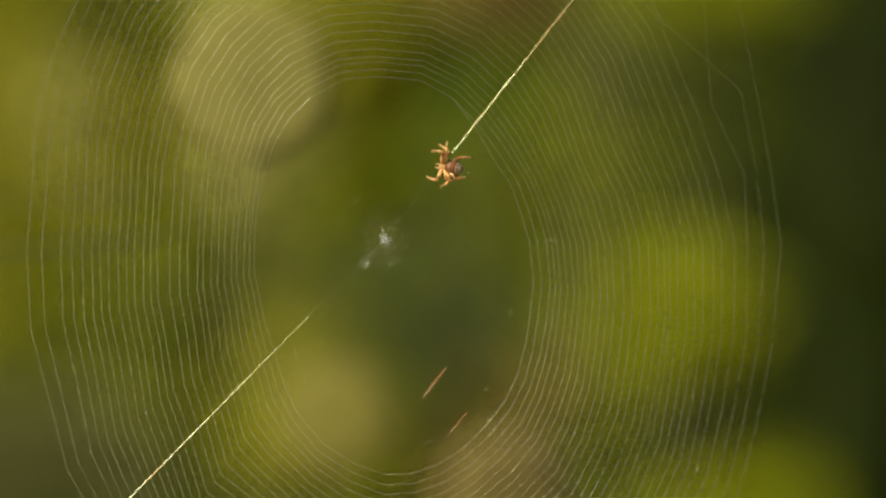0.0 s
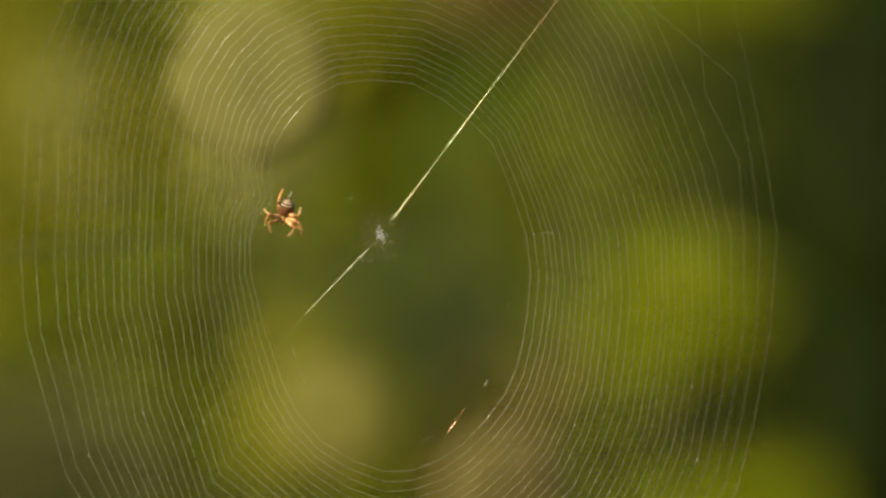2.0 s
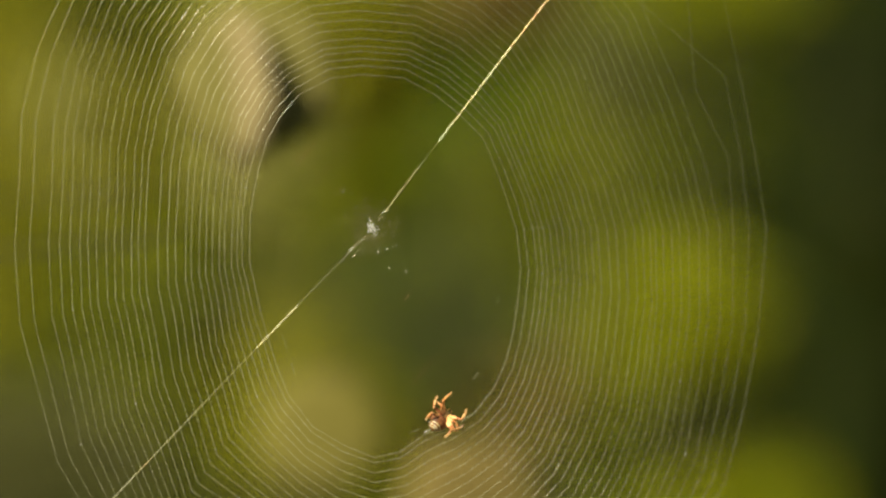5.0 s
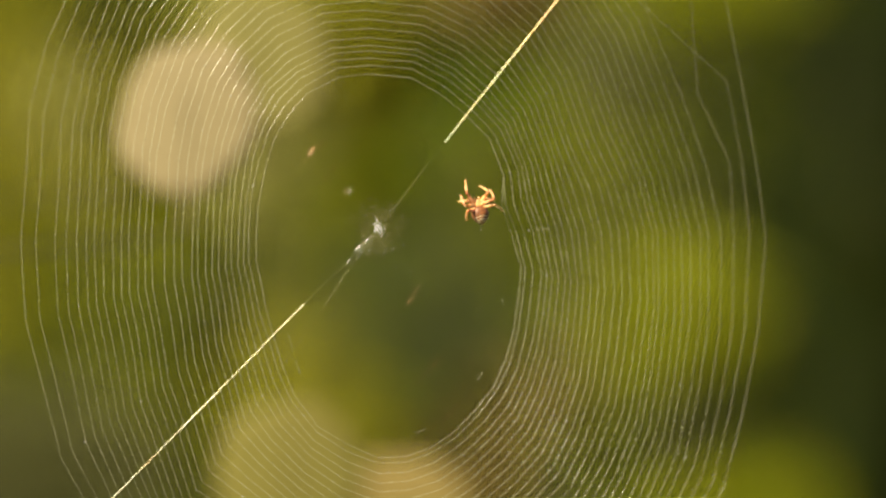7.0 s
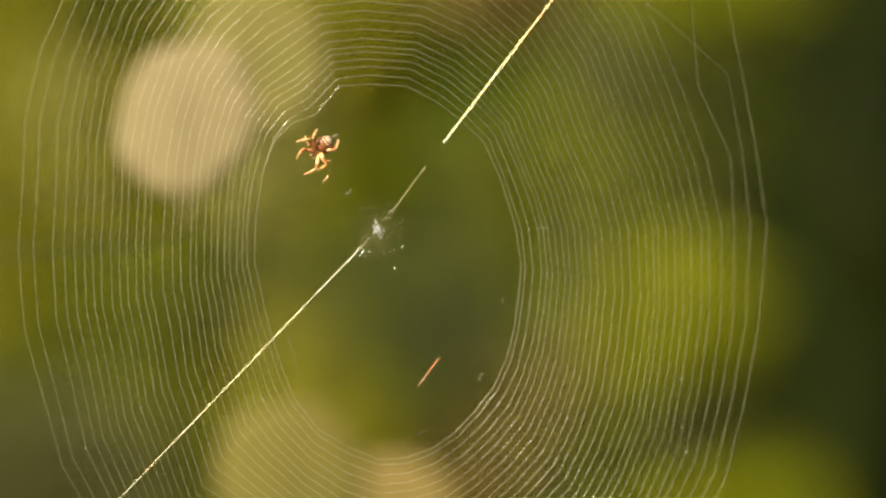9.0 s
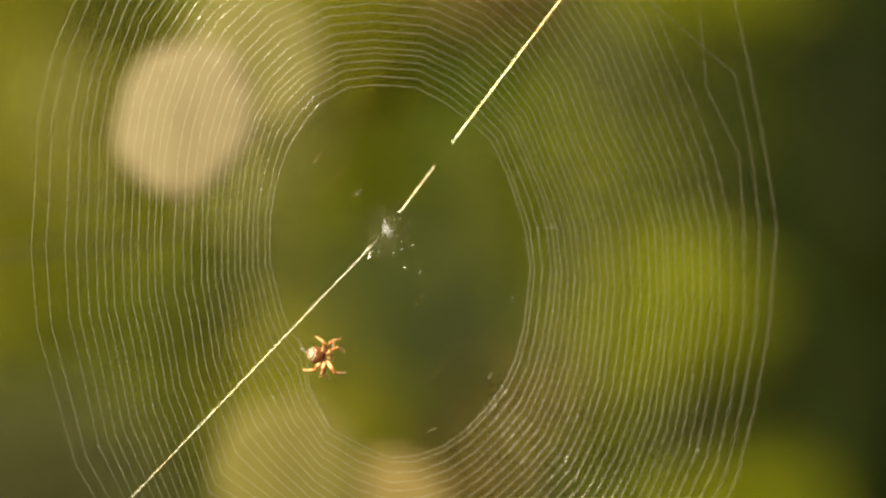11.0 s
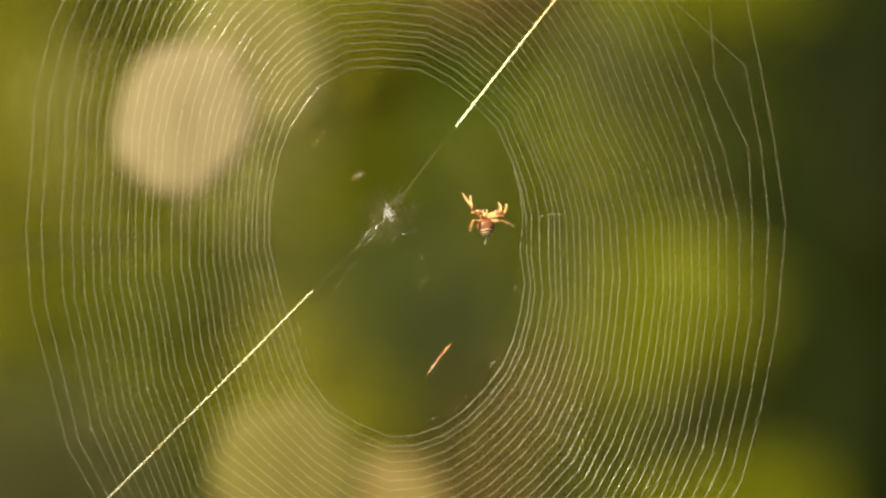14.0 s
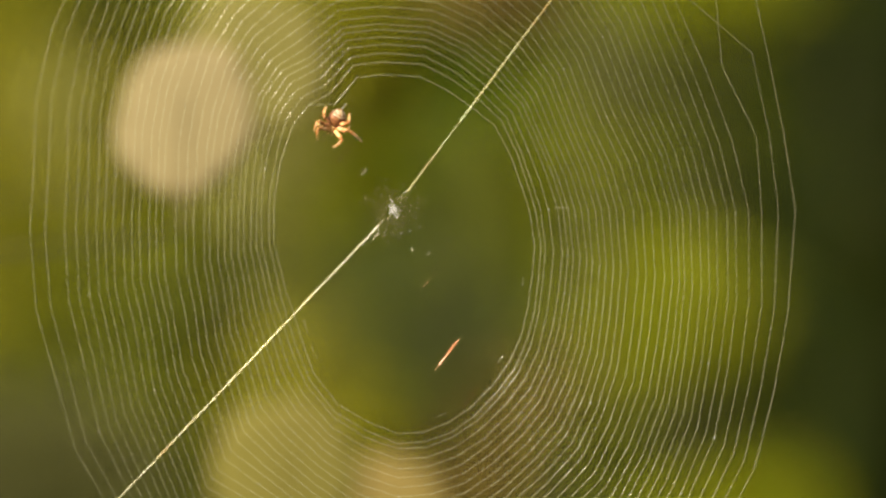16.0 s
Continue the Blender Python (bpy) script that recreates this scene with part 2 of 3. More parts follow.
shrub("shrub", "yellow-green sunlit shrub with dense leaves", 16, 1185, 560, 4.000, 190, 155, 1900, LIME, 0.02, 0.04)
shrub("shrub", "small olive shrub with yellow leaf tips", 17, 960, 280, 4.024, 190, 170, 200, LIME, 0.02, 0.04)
# nothing shades this shrub: its shade is in the leaf colour
shrub("shrub", "dark green shrub, its shade put into the leaf colour", 18, 1240, 750, 3.988, 220, 80, 60, SHADE_LEAF, 0.02, 0.04)
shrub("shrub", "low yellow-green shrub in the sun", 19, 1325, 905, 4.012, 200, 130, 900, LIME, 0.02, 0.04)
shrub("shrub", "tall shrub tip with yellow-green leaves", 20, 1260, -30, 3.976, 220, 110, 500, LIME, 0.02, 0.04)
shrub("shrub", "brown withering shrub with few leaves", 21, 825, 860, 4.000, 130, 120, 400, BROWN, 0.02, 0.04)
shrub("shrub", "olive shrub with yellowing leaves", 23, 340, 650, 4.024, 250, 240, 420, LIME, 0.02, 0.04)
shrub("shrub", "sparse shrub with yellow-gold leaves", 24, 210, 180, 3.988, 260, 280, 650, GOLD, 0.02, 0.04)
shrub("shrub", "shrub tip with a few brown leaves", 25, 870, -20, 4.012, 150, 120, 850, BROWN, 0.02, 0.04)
# deep shade painted as dark leaves
shrub("conifer", "small dark conifer, its deep shade put into the leaf colour", 26, 1550, 740, 3.930, 100, 240, 1000, SHADE_LEAF, 0.02, 0.06, "tree")
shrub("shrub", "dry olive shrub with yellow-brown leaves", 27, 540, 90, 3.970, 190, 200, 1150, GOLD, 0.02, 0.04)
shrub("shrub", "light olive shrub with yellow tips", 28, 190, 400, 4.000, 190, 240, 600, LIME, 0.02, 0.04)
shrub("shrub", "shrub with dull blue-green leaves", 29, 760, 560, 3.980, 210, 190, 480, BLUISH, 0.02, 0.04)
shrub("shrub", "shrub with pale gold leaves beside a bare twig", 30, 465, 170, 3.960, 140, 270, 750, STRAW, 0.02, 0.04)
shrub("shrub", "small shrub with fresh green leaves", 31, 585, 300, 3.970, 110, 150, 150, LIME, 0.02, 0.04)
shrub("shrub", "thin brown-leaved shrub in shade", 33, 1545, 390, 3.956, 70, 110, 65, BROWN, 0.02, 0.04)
# a patch of shade made of dark leaves
shrub("shrub", "small dark shrub, its shade put into the leaf colour", 34, 190, 5, 3.950, 130, 60, 40, SHADE_LEAF, 0.02, 0.04)
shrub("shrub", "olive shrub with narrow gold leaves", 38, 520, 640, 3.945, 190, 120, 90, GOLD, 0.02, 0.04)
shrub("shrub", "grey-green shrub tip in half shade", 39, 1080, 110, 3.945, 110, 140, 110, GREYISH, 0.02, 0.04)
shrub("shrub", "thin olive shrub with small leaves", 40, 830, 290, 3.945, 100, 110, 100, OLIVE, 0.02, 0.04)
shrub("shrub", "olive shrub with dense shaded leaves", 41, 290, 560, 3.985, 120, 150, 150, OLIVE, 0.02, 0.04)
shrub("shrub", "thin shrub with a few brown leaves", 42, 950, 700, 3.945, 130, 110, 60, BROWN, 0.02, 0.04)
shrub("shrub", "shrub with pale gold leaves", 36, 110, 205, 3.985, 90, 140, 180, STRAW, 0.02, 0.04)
# the dark right side: deep shade as leaf colour
shrub("conifer", "very dark conifer, its deep shade put into the leaf colour", 22, 1570, 420, 4.0, 170, 420, 3000, SHADE_LEAF, 0.02, 0.12, "tree")


def disc_shrub(label, place, radius, seed, mat, side, wide=1.0, tall=1.0, lean=0.0):
    """A thin bare shrub added to carry one round disc, shaped as a blurred highlight, which sways. Returns the shrub
    and the leaf.
    """
    root = tagged(new("disc_shrub"), label, "shrub")
    root.location = (place.x, place.y + 0.03, 0)
    low = Vector((0, -0.03, place.z - radius * 1.45))
    bm = bmesh.new()
    tube(bm, [(side, 0.05, 0), (side + 0.01, 0.06, low.z * 0.5), (side, 0.05, low.z - 0.02), (side * 0.96, 0.045, low.z + 0.03)], [0.006, 0.005, 0.003, 0.0015], 8)
    part("stem", bm, BARK, root)
    bm = bmesh.new()
    tube(bm, [(side, 0.05, low.z - 0.02), (side * 0.5, 0.03, low.z - 0.008), (side * 0.1, -0.01, low.z - 0.004), low], [0.0007, 0.0006, 0.0005, 0.0004], 6)
    part("twig", bm, BARK, root)
    bm = bmesh.new()
    rows = []
    for i in range(9):
        rr = radius * max(i, 0.02) / 8
        ring = []
        for k in range(32):
            a = 2 * math.pi * k / 32
            edge = 1 + 0.035 * math.sin(5 * a + seed) + 0.02 * math.sin(11 * a)
            x, z = rr * edge * wide * math.cos(a), rr * edge * tall * math.sin(a)
            x, z = x * math.cos(lean) + z * math.sin(lean), z * math.cos(lean) - x * math.sin(lean)
            y = 0.05 * rr * rr / radius + 0.025 * radius * math.sin(9 * a) * (i / 8) ** 2
            ring.append(bm.verts.new((x, y, z)))
        rows.append(ring)
    for a, b in zip(rows, rows[1:]):
        for k in range(32):
            bm.faces.new((a[k], a[(k + 1) % 32], b[(k + 1) % 32], b[k]))
    bmesh.ops.recalc_face_normals(bm, faces=bm.faces[:])
    bmesh.ops.solidify(bm, geom=bm.faces[:], thickness=0.0004)
    leaf = part("spot_disc", bm, mat, root, "broad round disc standing in for a blurred highlight")
    leaf.location = (0, -0.03, place.z)
    bm = bmesh.new()
    tube(bm, [(0, 0.003, -radius * 1.45), (0, 0.001, -radius), (0, -0.0006, 0), (0, 0.001, radius * 0.9)], [0.0006, 0.0006, 0.0005, 0.0003], 6)
    part("midrib", bm, mat, leaf)
    return root, leaf


# each disc copies a blurred highlight in size and colour
SWAY = []   # shrub, leaf, rows of seconds, place, tilt and turn
for label, radius, seed, mat, side, rows in (
        ("bare shrub with a tan disc shaped as a blurred highlight", 133, 1, TAN, -0.13,
         [(0, 440, 140, 1.34, 10, -74), (4.2, 440, 140, 1.34, 10, -74), (6.3, 332, 208, 1.2, -8, -10), (16, 326, 208, 1.2, -8, -10)]),
        ("bare shrub with a dull olive-tan disc shaped as a blurred highlight", 134, 2, TAN_DULL, -0.17,
         [(0, 592, 738, 1.85, 8, -2), (4.2, 584, 738, 1.85, 8, -2), (6.3, 515, 842, 1.38, 0, 3), (16, 507, 838, 1.38, 0, 3)]),
        ("low bare shrub with an ochre disc shaped as a blurred highlight", 150, 3, OCHRE, 0.24,
         [(0, 895, 895, 1.7, 0, 28), (4.2, 885, 895, 1.7, 0, 28), (6.3, 715, 955, 1.45, 0, 0), (16, 660, 952, 1.45, 0, 0)]),
        ("thin shrub with a faded yellow disc shaped as a blurred highlight", 134, 4, FADED, -0.2,
         [(0, 445, 146, 1.27, 0, 0), (4.2, 445, 146, 1.27, 0, 0), (6.3, 456, 112, 1.34, -6, -6), (16, 448, 116, 1.34, -4, -4)])):
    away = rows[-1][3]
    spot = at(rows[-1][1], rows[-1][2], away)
    SWAY.append((*disc_shrub(label, spot, radius * away / FOCAL, seed, mat, side, *((0.94, 1.08, radians(20)) if mat is TAN else ())), [(t, at(x, y, d), tilt, turn) for t, x, y, d, tilt, turn in rows]))

# ---- an unseen tree added on the sunny side, behind the viewer: its bough lightly shades the web ----
tree = tagged(new("tree"), "unseen leafy tree added to shade the web", "tree")
tree.location = (-5.9, -7.6, 0)
bm = bmesh.new()
tube(bm, [(0, 0, 0), (0.05, 0.04, 1.5), (-0.03, 0.02, 3.2), (0.04, -0.05, 5.0), (0, -0.1, 6.8), (-0.1, -0.3, 8.2)], [0.19, 0.15, 0.13, 0.11, 0.08, 0.03], 12)
part("trunk", bm, BARK, tree)
rng = random.Random(41)
for _ in range(7):
    foot = Vector((0, -0.08, rng.uniform(5.0, 7.2)))
    tip = Vector((rng.uniform(-1.5, 0.2), rng.uniform(-1.9, -0.5), foot.z + rng.uniform(0.3, 1.3)))
    bm = bmesh.new()
    tube(bm, [foot, foot.lerp(tip, 0.5) + Vector((0, 0, 0.12)), tip], [0.05, 0.03, 0.01], 8)
    part("limb", bm, BARK, tree)
verts, faces = leaf_cloud(rng, 5000, Vector((-0.7, -1.2, 7.4)), (1.5, 1.4, 1.4), 0.09, 0.3, 0.5)
mesh = bpy.data.meshes.new("leaves")
mesh.from_pydata(verts, [], faces)
mesh.materials.append(GREEN)
crown = new("leaves", mesh)
crown.parent, crown["kind"] = tree, "stuff"
BOUGH_FOOT, BOUGH_TIP = Vector((0, -0.06, 5.6)), Vector((0, 0, 1.2)) + SHADED + SUN * 9.0 - tree.location
bm = bmesh.new()
way = BOUGH_TIP - BOUGH_FOOT
tube(bm, [Vector((0, 0, 0)), way * 0.5 + Vector((0, 0, 0.1)), way * 0.95], [0.05, 0.03, 0.008], 8)
shade_bough = part("shade_bough", bm, BARK, tree, "unseen branch with small leaves, added to dim the sun")
shade_bough.location = BOUGH_FOOT
verts, faces = leaf_cloud(rng, 105, way, (0.12, 0.12, 0.12), 0.035, 0.9, 0.6)
mesh = bpy.data.meshes.new("leaves")
mesh.from_pydata(verts, [], faces)
mesh.materials.append(GREEN)
tuft = new("leaves", mesh)
tuft.parent, tuft["kind"] = shade_bough, "stuff"

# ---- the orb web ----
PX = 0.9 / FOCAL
# directions of the radii, degrees clockwise from the right, and the clear centre's half width along each
RADII = [(0, 241), (14.5, 260), (26, 275), (35.5, 294), (44.5, 320), (52.5, 340), (60.5, 358), (68.5, 378), (75.5, 390), (82.3, 399), (89, 398), (97, 378),
         (106, 360), (116, 322), (124, 287), (133.6, 257), (143, 238), (154.4, 225), (164.3, 220), (176.8, 212), (187, 213), (197.5, 213), (208, 221),
         (220.6, 233), (231, 242), (241, 238), (254.5, 243), (266, 239), (281.4, 241), (294.6, 231), (307.1, 229), (320.5, 234), (336.4, 229), (348.5, 232)]
# how far each turn of the sticky spiral lies outside the innermost one, on four sides
RIGHT = [0, 11, 20, 34, 50, 60, 69, 81, 93, 104, 117, 128, 141, 155, 167, 186, 201, 217, 234, 249, 262, 272, 286, 302, 316, 332, 351, 367, 390, 413, 437, 463]
LEFT = [0, 8, 22, 30, 40, 53, 62, 75, 87, 98, 113, 123, 140, 155, 172, 195, 207, 220, 237, 250, 265, 282, 297, 312, 330, 347, 367, 401, 427]
TOP = [0, 23, 38, 54, 68, 80, 90, 104, 121]
BOTTOM = [0, 17, 27, 45, 62, 78, 95, 112]
# radii where the turns are drawn taut, and the outermost turns where they run across one another
TAUT = {12: 0.93, 13: 0.99, 14: 1.16, 15: 1.06, 16: 1.03, 31: 0.91, 32: 0.875, 33: 0.975}
TANGLED = {(29, 31): 735, (30, 31): 638, (31, 31): 800, (29, 32): 640, (30, 32): 699, (31, 32): 727,
           (29, 33): 662, (30, 33): 685, (31, 33): 711, (30, 0): 688, (31, 0): 719}
BOW = 0.012         # how far the wind bows the web's one side away
START = 25          # the radius at which the last turn ends: the spider stands there at the end
TURNS = len(RIGHT)


def side_gap(table, k, step):
    return table[k] if k < len(table) else table[-1] + step * (k - len(table) + 1)


def web_radius(k, i):
    """Distance of turn k from the hub on radius i, in units of PX metres."""
    angle, inner = RADII[i]
    a = radians(angle)
    gaps = [(max(0, math.cos(a)) ** 2, side_gap(RIGHT, k, 24)), (max(0, -math.cos(a)) ** 2, side_gap(LEFT, k, 24)),
            (max(0, -math.sin(a)) ** 2, side_gap(TOP, k, 16.5)), (max(0, math.sin(a)) ** 2, side_gap(BOTTOM, k, 17))]
    gap = sum(w * g for w, g in gaps)
    if (k, i) in TANGLED:
        return TANGLED[(k, i)]
    widen = 0.03 if 130 < angle < 170 else 0.10 if 170 < angle < 260 else 0.03 if 10 < angle < 60 else 0.0
    taut = TAUT.get(i, 1.0)
    gap *= taut + (1 - taut) * min(1, max(0, (k - 17) / 13)) * 0.7
    gap *= 1 + widen * math.sin(2 * a) ** 2
    gap += 3.0 * math.sin(i * 2.4 + 1) * (0.3 + gap / 400)
    if k:
        gap += 1.6 * noise.noise((k * 1.7, i * 0.9, 3.0)) + 1.2 * noise.noise((k * 5.1, i * 4.3, 8.0))
    return inner + gap


def web_point(i, r, bow=True):
    """A point of the web's plane on radius i (x right, z up, the hub at the origin)."""
    a = radians(RADII[i % len(RADII)][0])
    x, z = r * PX * math.cos(a), -r * PX * math.sin(a)
    back = bow * BOW * (max(0.0, x) / 0.085) ** 2
    return Vector((x * (1 + back / 0.9) + 0.087 * back, back, z * (1 + back / 0.9)))


web = tagged(new("spider_web"), "unfinished orb web of fine pale silk, glinting in low sun", "spider web")
N = len(RADII)
THREAD = 0.000045      # radius of the newest turns; the older ones are thinner towards the outside


def thread_piece(name, points, radius, mat, label="", sides=6):
    bm = bmesh.new()
    tube(bm, points, radius, sides)
    return part(name, bm, mat, web, label)


# radii: thin, almost unseen, bright where they face the sun; the two strongest are jointed at the scaffold
strong_pieces = []
FLAT = Vector((-0.34, -0.88, 0.34))       # the side to which the strong radii, flat bands of several strands, are turned
for i in range(N):
    outer = web_radius(TURNS - 1, i) + 300
    if i not in (15, 30):
        thread_piece("radial_thread", [web_point(i, 10 + (outer - 10) * q / 8) for q in range(9)], 0.00006, RADIAL)
        continue
    for name, near, far, wide in ((("inner", 143, 38, 0.00024), ("middle", 143, 197, 0.00008), ("outer", 197, outer, 0.00034)) if i == 30 else
                                   (("inner", 193, 38, 0.00016), ("middle", 193, 300, 0.0002), ("outer", 300, outer, 0.0002))):
        joint = web_point(i, near, False)
        tip = web_point(i, far, False) - joint
        bm = bmesh.new()
        tube(bm, [Vector((0, 0, 0)), tip * 0.5, tip], wide, 10)
        thin = (FLAT - tip * FLAT.dot(tip) / tip.length_squared).normalized()
        for v in bm.verts:
            v.co -= thin * v.co.dot(thin) * 0.65
        ob = part("radial_thread", bm, STRONG if i == 30 else STRONG_PALE, web, "strong flat band of radial threads, flashing gold in the sun")
        ob.location = joint
        strong_pieces.append((ob, i, name, joint, web_point(i, far, False)))

# frame threads round the outside, and anchor threads to the stems at both sides
corners = [(0, 1080), (4, 1400), (8, 1250), (13, 1250), (17, 950), (20, 840), (24, 1120), (27, 1050), (30, 1300), (32, 1200)]
frame_points = [web_point(i, r) for i, r in corners]
for a, b in zip(frame_points, frame_points[1:] + frame_points[:1]):
    thread_piece("frame_thread", [a, a.lerp(b, 0.5) * 0.99, b], 0.0001, RADIAL)
STEMS = [(-0.62, 0.02), (0.26, 0.02)]
for k, (sx, h) in ((4, (1, -0.10)), (0, (1, 0.02)), (32, (1, 0.09)), (17, (0, -0.06)), (20, (0, 0.03)), (24, (0, 0.12))):
    i, r = next(c for c in corners if c[0] == k)
    end = Vector((STEMS[sx][0] + 0.011, STEMS[sx][1], h))
    thread_piece("anchor_thread", [web_point(i, r), web_point(i, r).lerp(end, 0.5), end], 0.0001, RADIAL)

# scaffold spiral across the clear centre, mostly unseen
for share, name in ((0.385, "scaffold_thread"), (0.775, "scaffold_thread")):
    for i in range(N):
        a, b = web_point(i, RADII[i][1] * (share + 0.01 * math.sin(i))), web_point(i + 1, RADII[(i + 1) % N][1] * (share + 0.01 * math.sin(i + 1)))
        if i % 3 != 1 and (share < 0.5 or not 3 < i < 10):
            thread_piece(name, [a, b], 0.00008 if share > 0.5 else 0.00006, SCAFFOLD, sides=5)

# the outermost scaffold turn, left in short lengths just inside the sticky spiral
rng = random.Random(21)
for i in list(range(32, N)) + list(range(0, 17)):
    a, b = web_point(i, RADII[i][1] - 17), web_point(i + 1, RADII[(i + 1) % N][1] - 17)
    u = rng.uniform(0.0, 0.35)
    if rng.random() < 0.42 and not 8 < i < 13:
        thread_piece("scaffold_thread", [a.lerp(b, u), a.lerp(b, u + rng.uniform(0.3, 0.6))], 0.000036, STICKY, sides=5)

# hub: a tight small spiral and a pale tuft of silk
bm = bmesh.new()
for turn in range(6):
    for i in range(N):
        if (i * 7 + turn * 5) % 9 < 2:
            r = 12 + 7.5 * turn + 7.5 * i / N
            tube(bm, [web_point(i, r), web_point(i + 1, r + 0.3)], 0.000012, 4)
part("hub_spiral", bm, SPOKE, web, "fine tight spiral of silk at the hub")["kind"] = "stuff"
bm = bmesh.new()
rng = random.Random(3)
for _ in range(46):
    a, r = rng.uniform(0, 6.28), abs(rng.gauss(0, 6.0)) * PX
    p = Vector((r * math.cos(a), rng.uniform(-0.0004, 0.0004), r * math.sin(a) * 1.2))
    d = Vector((rng.gauss(0, 1), rng.gauss(0, 0.4), rng.gauss(0, 1))).normalized() * rng.uniform(2, 6) * PX
    tube(bm, [p - d, p + d * 0.2 + Vector((0, 0.0002, 0)), p + d], rng.uniform(0.00005, 0.00012), 4)
part("hub_tuft", bm, TUFT, web, "white tangled tuft of silk")["kind"] = "stuff"

# short loose bits of silk round the hub that catch the sun, and the foot of each radius
for x, y, size in ((-38, 38, 8), (-30, 46, 9), (-21, 24, 6), (27, 38, 3), (46, 31, 3), (12, 43, 3), (21, -31, 4), (-52, -67, 6), (-52, 60, 5), (33, 70, 2), (62, 78, 3), (-14, 40, 3)):
    c, way = Vector((x * PX, 0, -y * PX)), Vector((0.615, 0.06 * math.sin(x), 0.79)) * size * PX
    thread_piece("hub_thread", [c - way, c + way], 0.00008, HUB_SILK)
bm = bmesh.new()
rng = random.Random(17)
for i in range(2 * N):
    a = radians((RADII[i // 2][0] + (RADII[(i // 2 + 1) % N][0] + (360 if i // 2 == N - 1 else 0))) / 2 if i % 2 else RADII[i // 2][0]) + rng.gauss(0, 0.02)
    way = Vector((math.cos(a), 0, -math.sin(a))) * PX
    reach, r = rng.uniform(26, 62), rng.uniform(9, 20)
    while r < reach:
        step = rng.uniform(2, 11)
        tube(bm, [way * r, way * (r + step)], rng.choice((0.00001, 0.000014, 0.000018, 0.00003)) * (1.3 - r / 80), 4)
        r += step + rng.uniform(0.5, 7)
part("hub_spokes", bm, SPOKE, web, "fine short spokes of silk round the hub")["kind"] = "stuff"

# dangling thread ends and small specks caught on the silk
rng = random.Random(9)
bm = bmesh.new()
for _ in range(46):
    i, k = rng.randrange(N), rng.randrange(2, TURNS)
    p = web_point(i, web_radius(k, i))
    d = Vector((rng.gauss(0, 1), 0, rng.gauss(0, 1))).normalized() * rng.uniform(1.0, 3.0) * PX
    tube(bm, [p, p + d], rng.uniform(0.00010, 0.0002), 5)
speck = part("specks", bm, TUFT, web, "tiny pale specks of dust")
speck["kind"] = "stuff"
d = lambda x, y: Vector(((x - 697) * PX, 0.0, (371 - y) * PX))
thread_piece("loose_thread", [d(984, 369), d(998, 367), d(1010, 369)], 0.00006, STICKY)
# short lengths of silk added for the scaffold's red glints, coppery by colour: place on the web, half length, when they
# lie in the sun
glints = []
for x, y, size, shown in ((95, 257, 33, ((0, 0.7), (7.4, 9.2), (13.9, 16))), (136, 334, 26, ((0, 4.2),)), (-115, -139, 22, ((3.7, 4.2), (8.3, 8.7), (11.8, 12.2), (15.3, 15.7))),
                          (-88, -99, 20, ((8.8, 9.2),))):
    way = (web_point(30, 200, False) - web_point(30, 100, False)).normalized() * size * PX
    stray = thread_piece("loose_thread", [-way, way * 0.3, way], 0.00015, RED_GLINT, "short length of silk added for a coppery red glint")
    stray.location = Vector((x, 0, -y)) * PX
    glints.append((stray, shown))

# ---- the web's sway, and the spider's way: seconds, place on the web in mm from the hub, heading ----
WEB_ROWS = [
    (0, -0.01313, 0.01620, 1.20219, 0.65, 1.04, 4.44),
    (0.5, -0.01354, 0.01413, 1.20156, 1.36, 0.77, 5.15),
    (1, -0.01586, 0.01598, 1.20177, 3.27, 0.31, 4.95),
    (1.5, -0.01359, 0.01149, 1.20278, 4.74, 0.21, 7.04),
    (2, -0.01393, 0.00973, 1.20315, 1.00, -0.03, 5.80),
    (2.5, -0.01507, 0.01383, 1.20204, 2.47, -0.12, 5.33),
    (3, -0.01668, 0.01633, 1.20104, 3.50, -0.10, 5.48),
    (3.5, -0.01782, 0.01966, 1.20049, 3.99, -0.13, 5.13),
    (4, -0.01570, 0.01940, 1.20123, 4.62, 0.10, 4.99),
    (4.2, -0.01656, 0.01913, 1.20255, 4.04, 0.15, 5.09),
    (6.3, -0.01485, 0.01635, 1.20534, -1.96, 0.70, 6.16),
    (6.5, -0.01564, 0.01856, 1.20443, -1.31, 0.73, 6.87),
    (7, -0.01455, 0.01702, 1.20476, -0.37, 0.98, 8.27),
    (7.5, -0.01291, 0.01781, 1.20553, -0.51, 0.95, 6.03),
    (8, -0.01479, 0.01869, 1.20444, 0.32, 0.31, 5.44),
    (8.5, -0.01490, 0.01475, 1.20444, 1.59, 0.17, 6.47),
    (9, -0.01469, 0.01259, 1.20434, 3.40, 0.07, 8.29),
    (11.3, -0.01267, 0.02339, 1.20448, 1.55, -0.07, 5.90),
    (11.5, -0.01571, 0.02433, 1.20358, 1.39, -0.08, 5.69),
    (12, -0.01521, 0.02520, 1.20396, 1.52, 0.19, 5.93),
    (12.5, -0.01419, 0.01931, 1.20540, 0.82, 0.53, 5.93),
    (13, -0.01190, 0.00902, 1.20752, 1.77, 0.82, 7.70),
    (13.5, -0.01099, 0.00376, 1.21000, -0.82, 0.90, 6.24),
    (14, -0.01214, 0.00566, 1.20795, -1.14, 0.96, 6.09),
    (14.5, -0.01243, 0.01271, 1.20784, 0.01, 0.69, 5.46),
    (15, -0.01439, 0.01435, 1.20583, -0.31, 0.47, 5.40),
